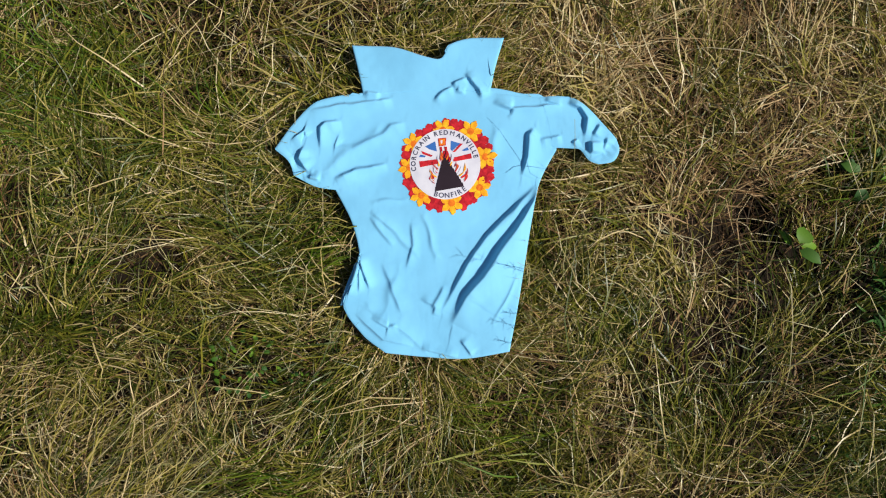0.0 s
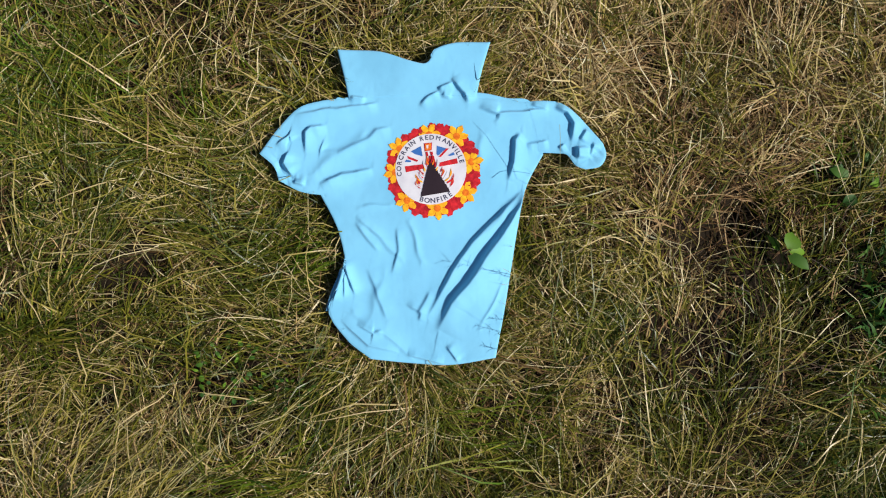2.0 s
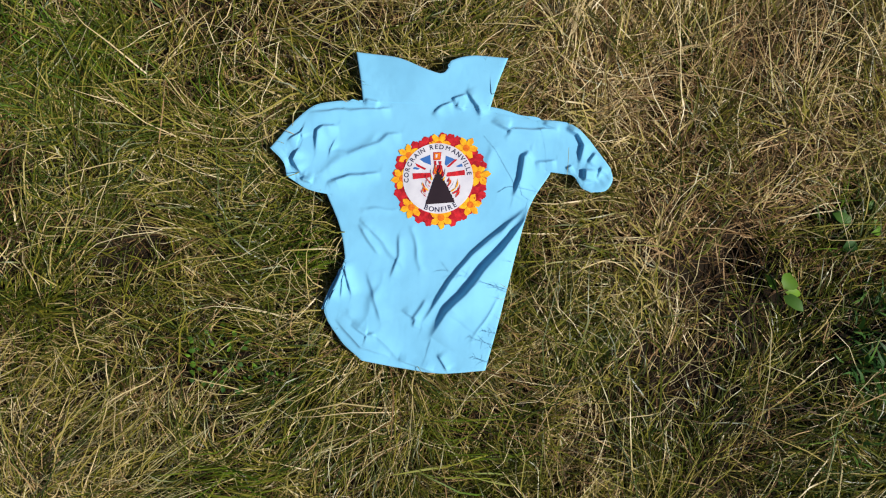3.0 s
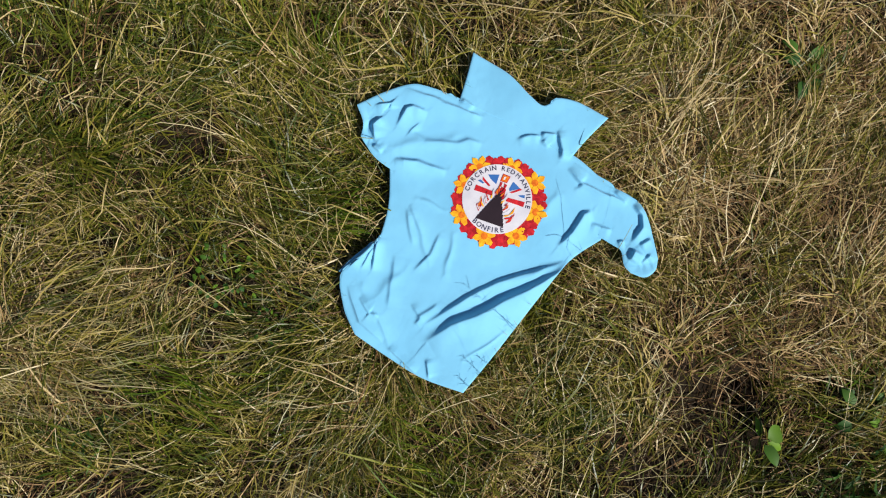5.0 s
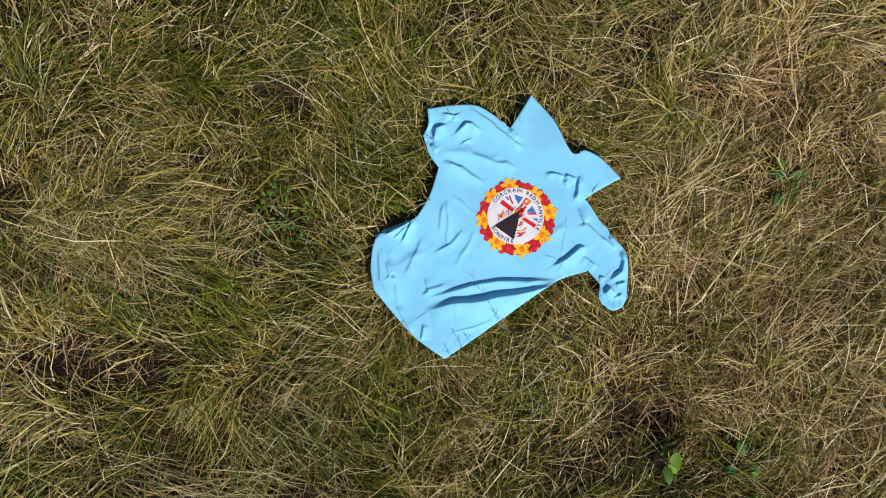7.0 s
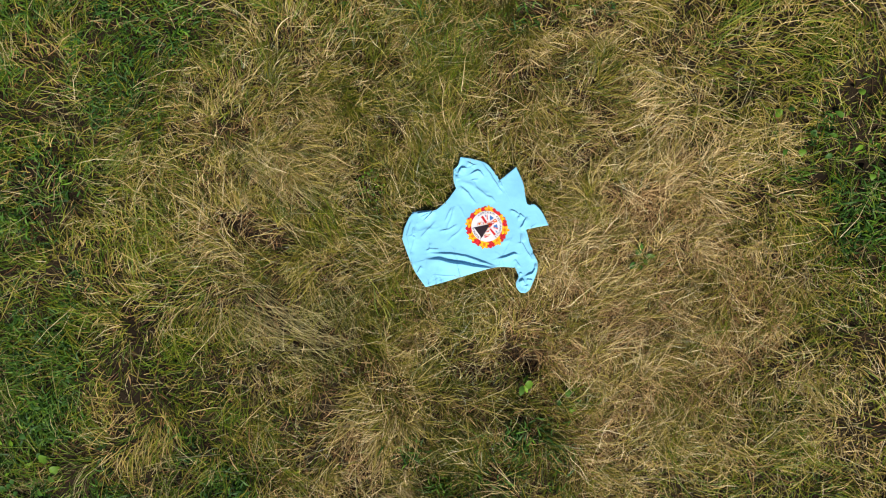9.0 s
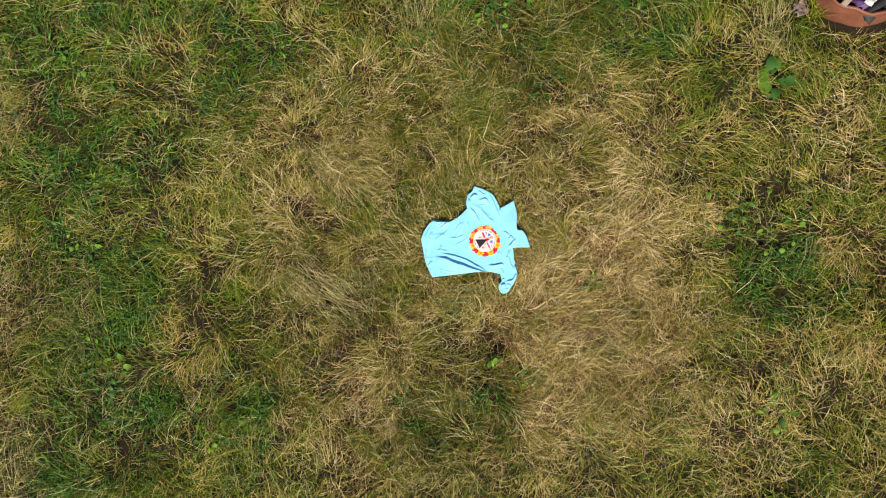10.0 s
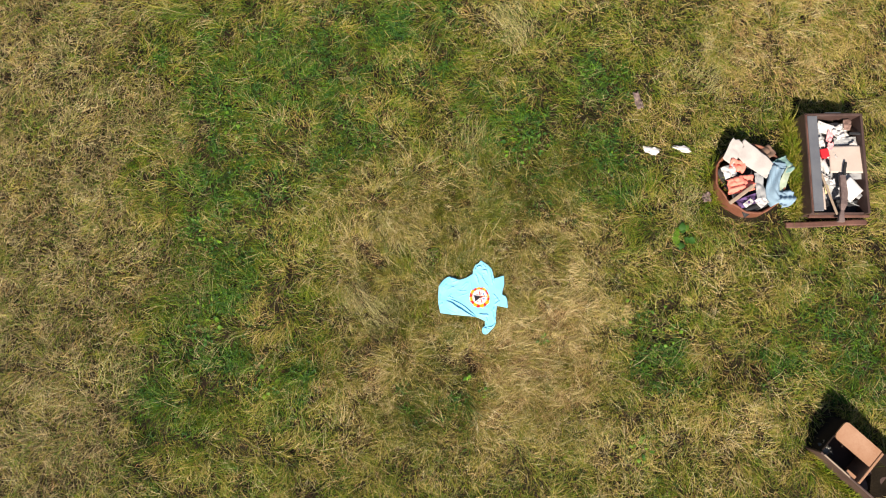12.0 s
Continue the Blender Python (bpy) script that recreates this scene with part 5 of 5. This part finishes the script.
# a small cupboard on its back, its tan door panel half over the opening
def make_cupboard():
    c = tagged(empty("cupboard", pose(2.275, 3.985, GROUND - 0.01, 0, 0, 41)), "broken tan wooden cupboard lying open on grass", "cupboard")
    H = 0.37
    board("side_panel", c, M_BROWN_WOOD, -0.02, 0.95, -0.012, 0.012, 0.0, H - 0.012, "dark red-brown side board")
    board("edge_strip", c, M_PALE_WOOD, 0.02, 0.40, -0.008, 0.008, H - 0.010, H, "pale worn edge strip", 0.002)
    board("side_panel", c, M_SHADED_WOOD, -0.02, 0.95, 0.475, 0.495, 0.0, H - 0.03)
    board("back_panel", c, M_BROWN_WOOD, -0.015, 0.94, 0.014, 0.473, 0.0, 0.02, "stained brown back panel")
    board("end_panel", c, M_SHADED_WOOD, -0.02, 0.0, 0.014, 0.473, 0.0, H - 0.04)
    board("shelf", c, M_TAN, 0.50, 0.53, 0.014, 0.473, 0.02, H + 0.004, "upright tan shelf board")
    bm = bmesh.new()
    rim = []
    for cx, cy, r, a0 in ((0.03, 0.30, 0.06, 180), (0.49, 0.245, 0.004, 270), (0.49, 0.482, 0.004, 0), (0.02, 0.432, 0.05, 90)):
        cx, cy = cx - (r if cx > 0.4 else 0), cy + (r if cy == 0.245 else -r if cy == 0.482 else 0)
        for k in range(7):
            a = radians(a0 + 15 * k)
            rim.append(bm.verts.new((cx + r * math.cos(a), cy + r * math.sin(a), H)))
    face = bm.faces.new(rim)
    low = bmesh.ops.extrude_face_region(bm, geom=[face])
    bmesh.ops.translate(bm, verts=[v for v in low["geom"] if isinstance(v, bmesh.types.BMVert)], vec=(0, 0, -0.02))
    bmesh.ops.recalc_face_normals(bm, faces=bm.faces)
    part("door", bm, M_TAN, c, "tan veneer door panel with rounded corners")
    board("door_trim", c, M_TAN, 0.34, 0.47, 0.014, 0.065, H - 0.05, H - 0.03, "tan strip inside the rim")
    return c


make_cupboard()
crumpled("plastic_bag", (2.247, 4.09, 0.19), (0.17, 0.12), 30, M_GREY_FILM, "torn dark grey plastic film in the cupboard end", "bag", 0.04, 0.04, seed=70, thick=0.002, ragged=0.35, droop=0.03)

# tall stalks beside the shirt, whose shadows fall on it
_rs = np.random.default_rng(77)
_foot = np.array([(0.18, -0.20), (0.195, -0.11), (0.14, -0.33), (0.29, 0.15), (0.335, 0.17), (0.205, -0.02)])
_base = np.repeat(_foot, 6, axis=0) + _rs.normal(0, 0.006, (36, 2))
blades("shirt_side_stalks", _base, _rs.uniform(0, 6.28, 36), _rs.uniform(0.07, 0.16, 36), _rs.uniform(0.0016, 0.0028, 36), np.radians(_rs.uniform(74, 90, 36)),
       np.radians(_rs.uniform(45, 85, 36)), np.full(36, 0.4), M_STALK, label="thin seed stalks standing beside the blue shirt", press=False)


def bent_stalk(points, r):
    """One thin stalk through the given points."""
    c = spline(points, 14)
    bm = bmesh.new()
    rings = [[bm.verts.new((p[0] + r * (1 - 0.5 * k / 14) * math.cos(a), p[1] + 0.5 * r * math.sin(a), p[2] + r * math.sin(a))) for a in (0.5, 2.6, 4.7)] for k, p in enumerate(c)]
    for a, b in zip(rings, rings[1:]):
        for q in range(3):
            bm.faces.new((a[q], a[(q + 1) % 3], b[(q + 1) % 3], b[q]))
    ob = mesh_object("leaning_grass", bm, M_STALK, True)
    return tagged(ob, "thin dry grass leaning over the blue shirt", "grass", group="stalks over the shirt")


bent_stalk([(0.310, 0.120, -0.04), (0.306, 0.147, 0.115), (0.305, 0.174, 0.14), (0.301, 0.241, 0.19), (0.296, 0.277, 0.22)], 0.0011)
bent_stalk([(0.298, 0.180, -0.04), (0.294, 0.168, 0.13), (0.297, 0.138, 0.18)], 0.0010)


def panicle(x, y, h, lean, seed):
    """A standing seed head: a thin stem with short side branches towards the top."""
    r = random.Random(seed)
    top = tagged(empty("grass_stalk", pose(x, y, 0.0)), "thin standing grass stalk with branched top beside the blue shirt", "grass stalk", group="grass stalks beside the shirt")

    def rod(name, a, b, w):
        bm = bmesh.new()
        a, b = Vector(a), Vector(b)
        rings = [[bm.verts.new(p + Vector((w * k * math.cos(q), w * k * math.sin(q), 0))) for q in (0.3, 2.4, 4.5)] for p, k in ((a, 1.0), ((a + b) / 2 + Vector((0.002, 0.001, 0.002)), 0.9), (b, 0.5))]
        for p, q in zip(rings, rings[1:]):
            for n in range(3):
                bm.faces.new((p[n], p[(n + 1) % 3], q[(n + 1) % 3], q[n]))
        return part(name, bm, M_STALK, top)

    tip = Vector((math.cos(lean) * 0.16 * h, math.sin(lean) * 0.16 * h, h))
    rod("stem", (0, 0, -0.06), tip, 0.0010)
    for k in range(8):
        f = 0.55 + 0.42 * k / 7
        a = k * 2.4 + r.uniform(-0.5, 0.5)
        n = h * (0.24 - 0.14 * (f - 0.55) / 0.42) * r.uniform(0.7, 1.1)
        root = tip * f
        rod("branch", root, root + Vector((n * math.cos(a), n * math.sin(a), n * r.uniform(0.3, 0.8))), 0.0007)
    return top


panicle(0.176, -0.245, 0.115, 2.4, 1)
panicle(0.186, -0.100, 0.110, 1.0, 2)
panicle(0.203, -0.085, 0.200, 3.0, 3)
panicle(0.168, -0.195, 0.090, 5.0, 4)
panicle(0.158, -0.292, 0.085, 2.0, 5)
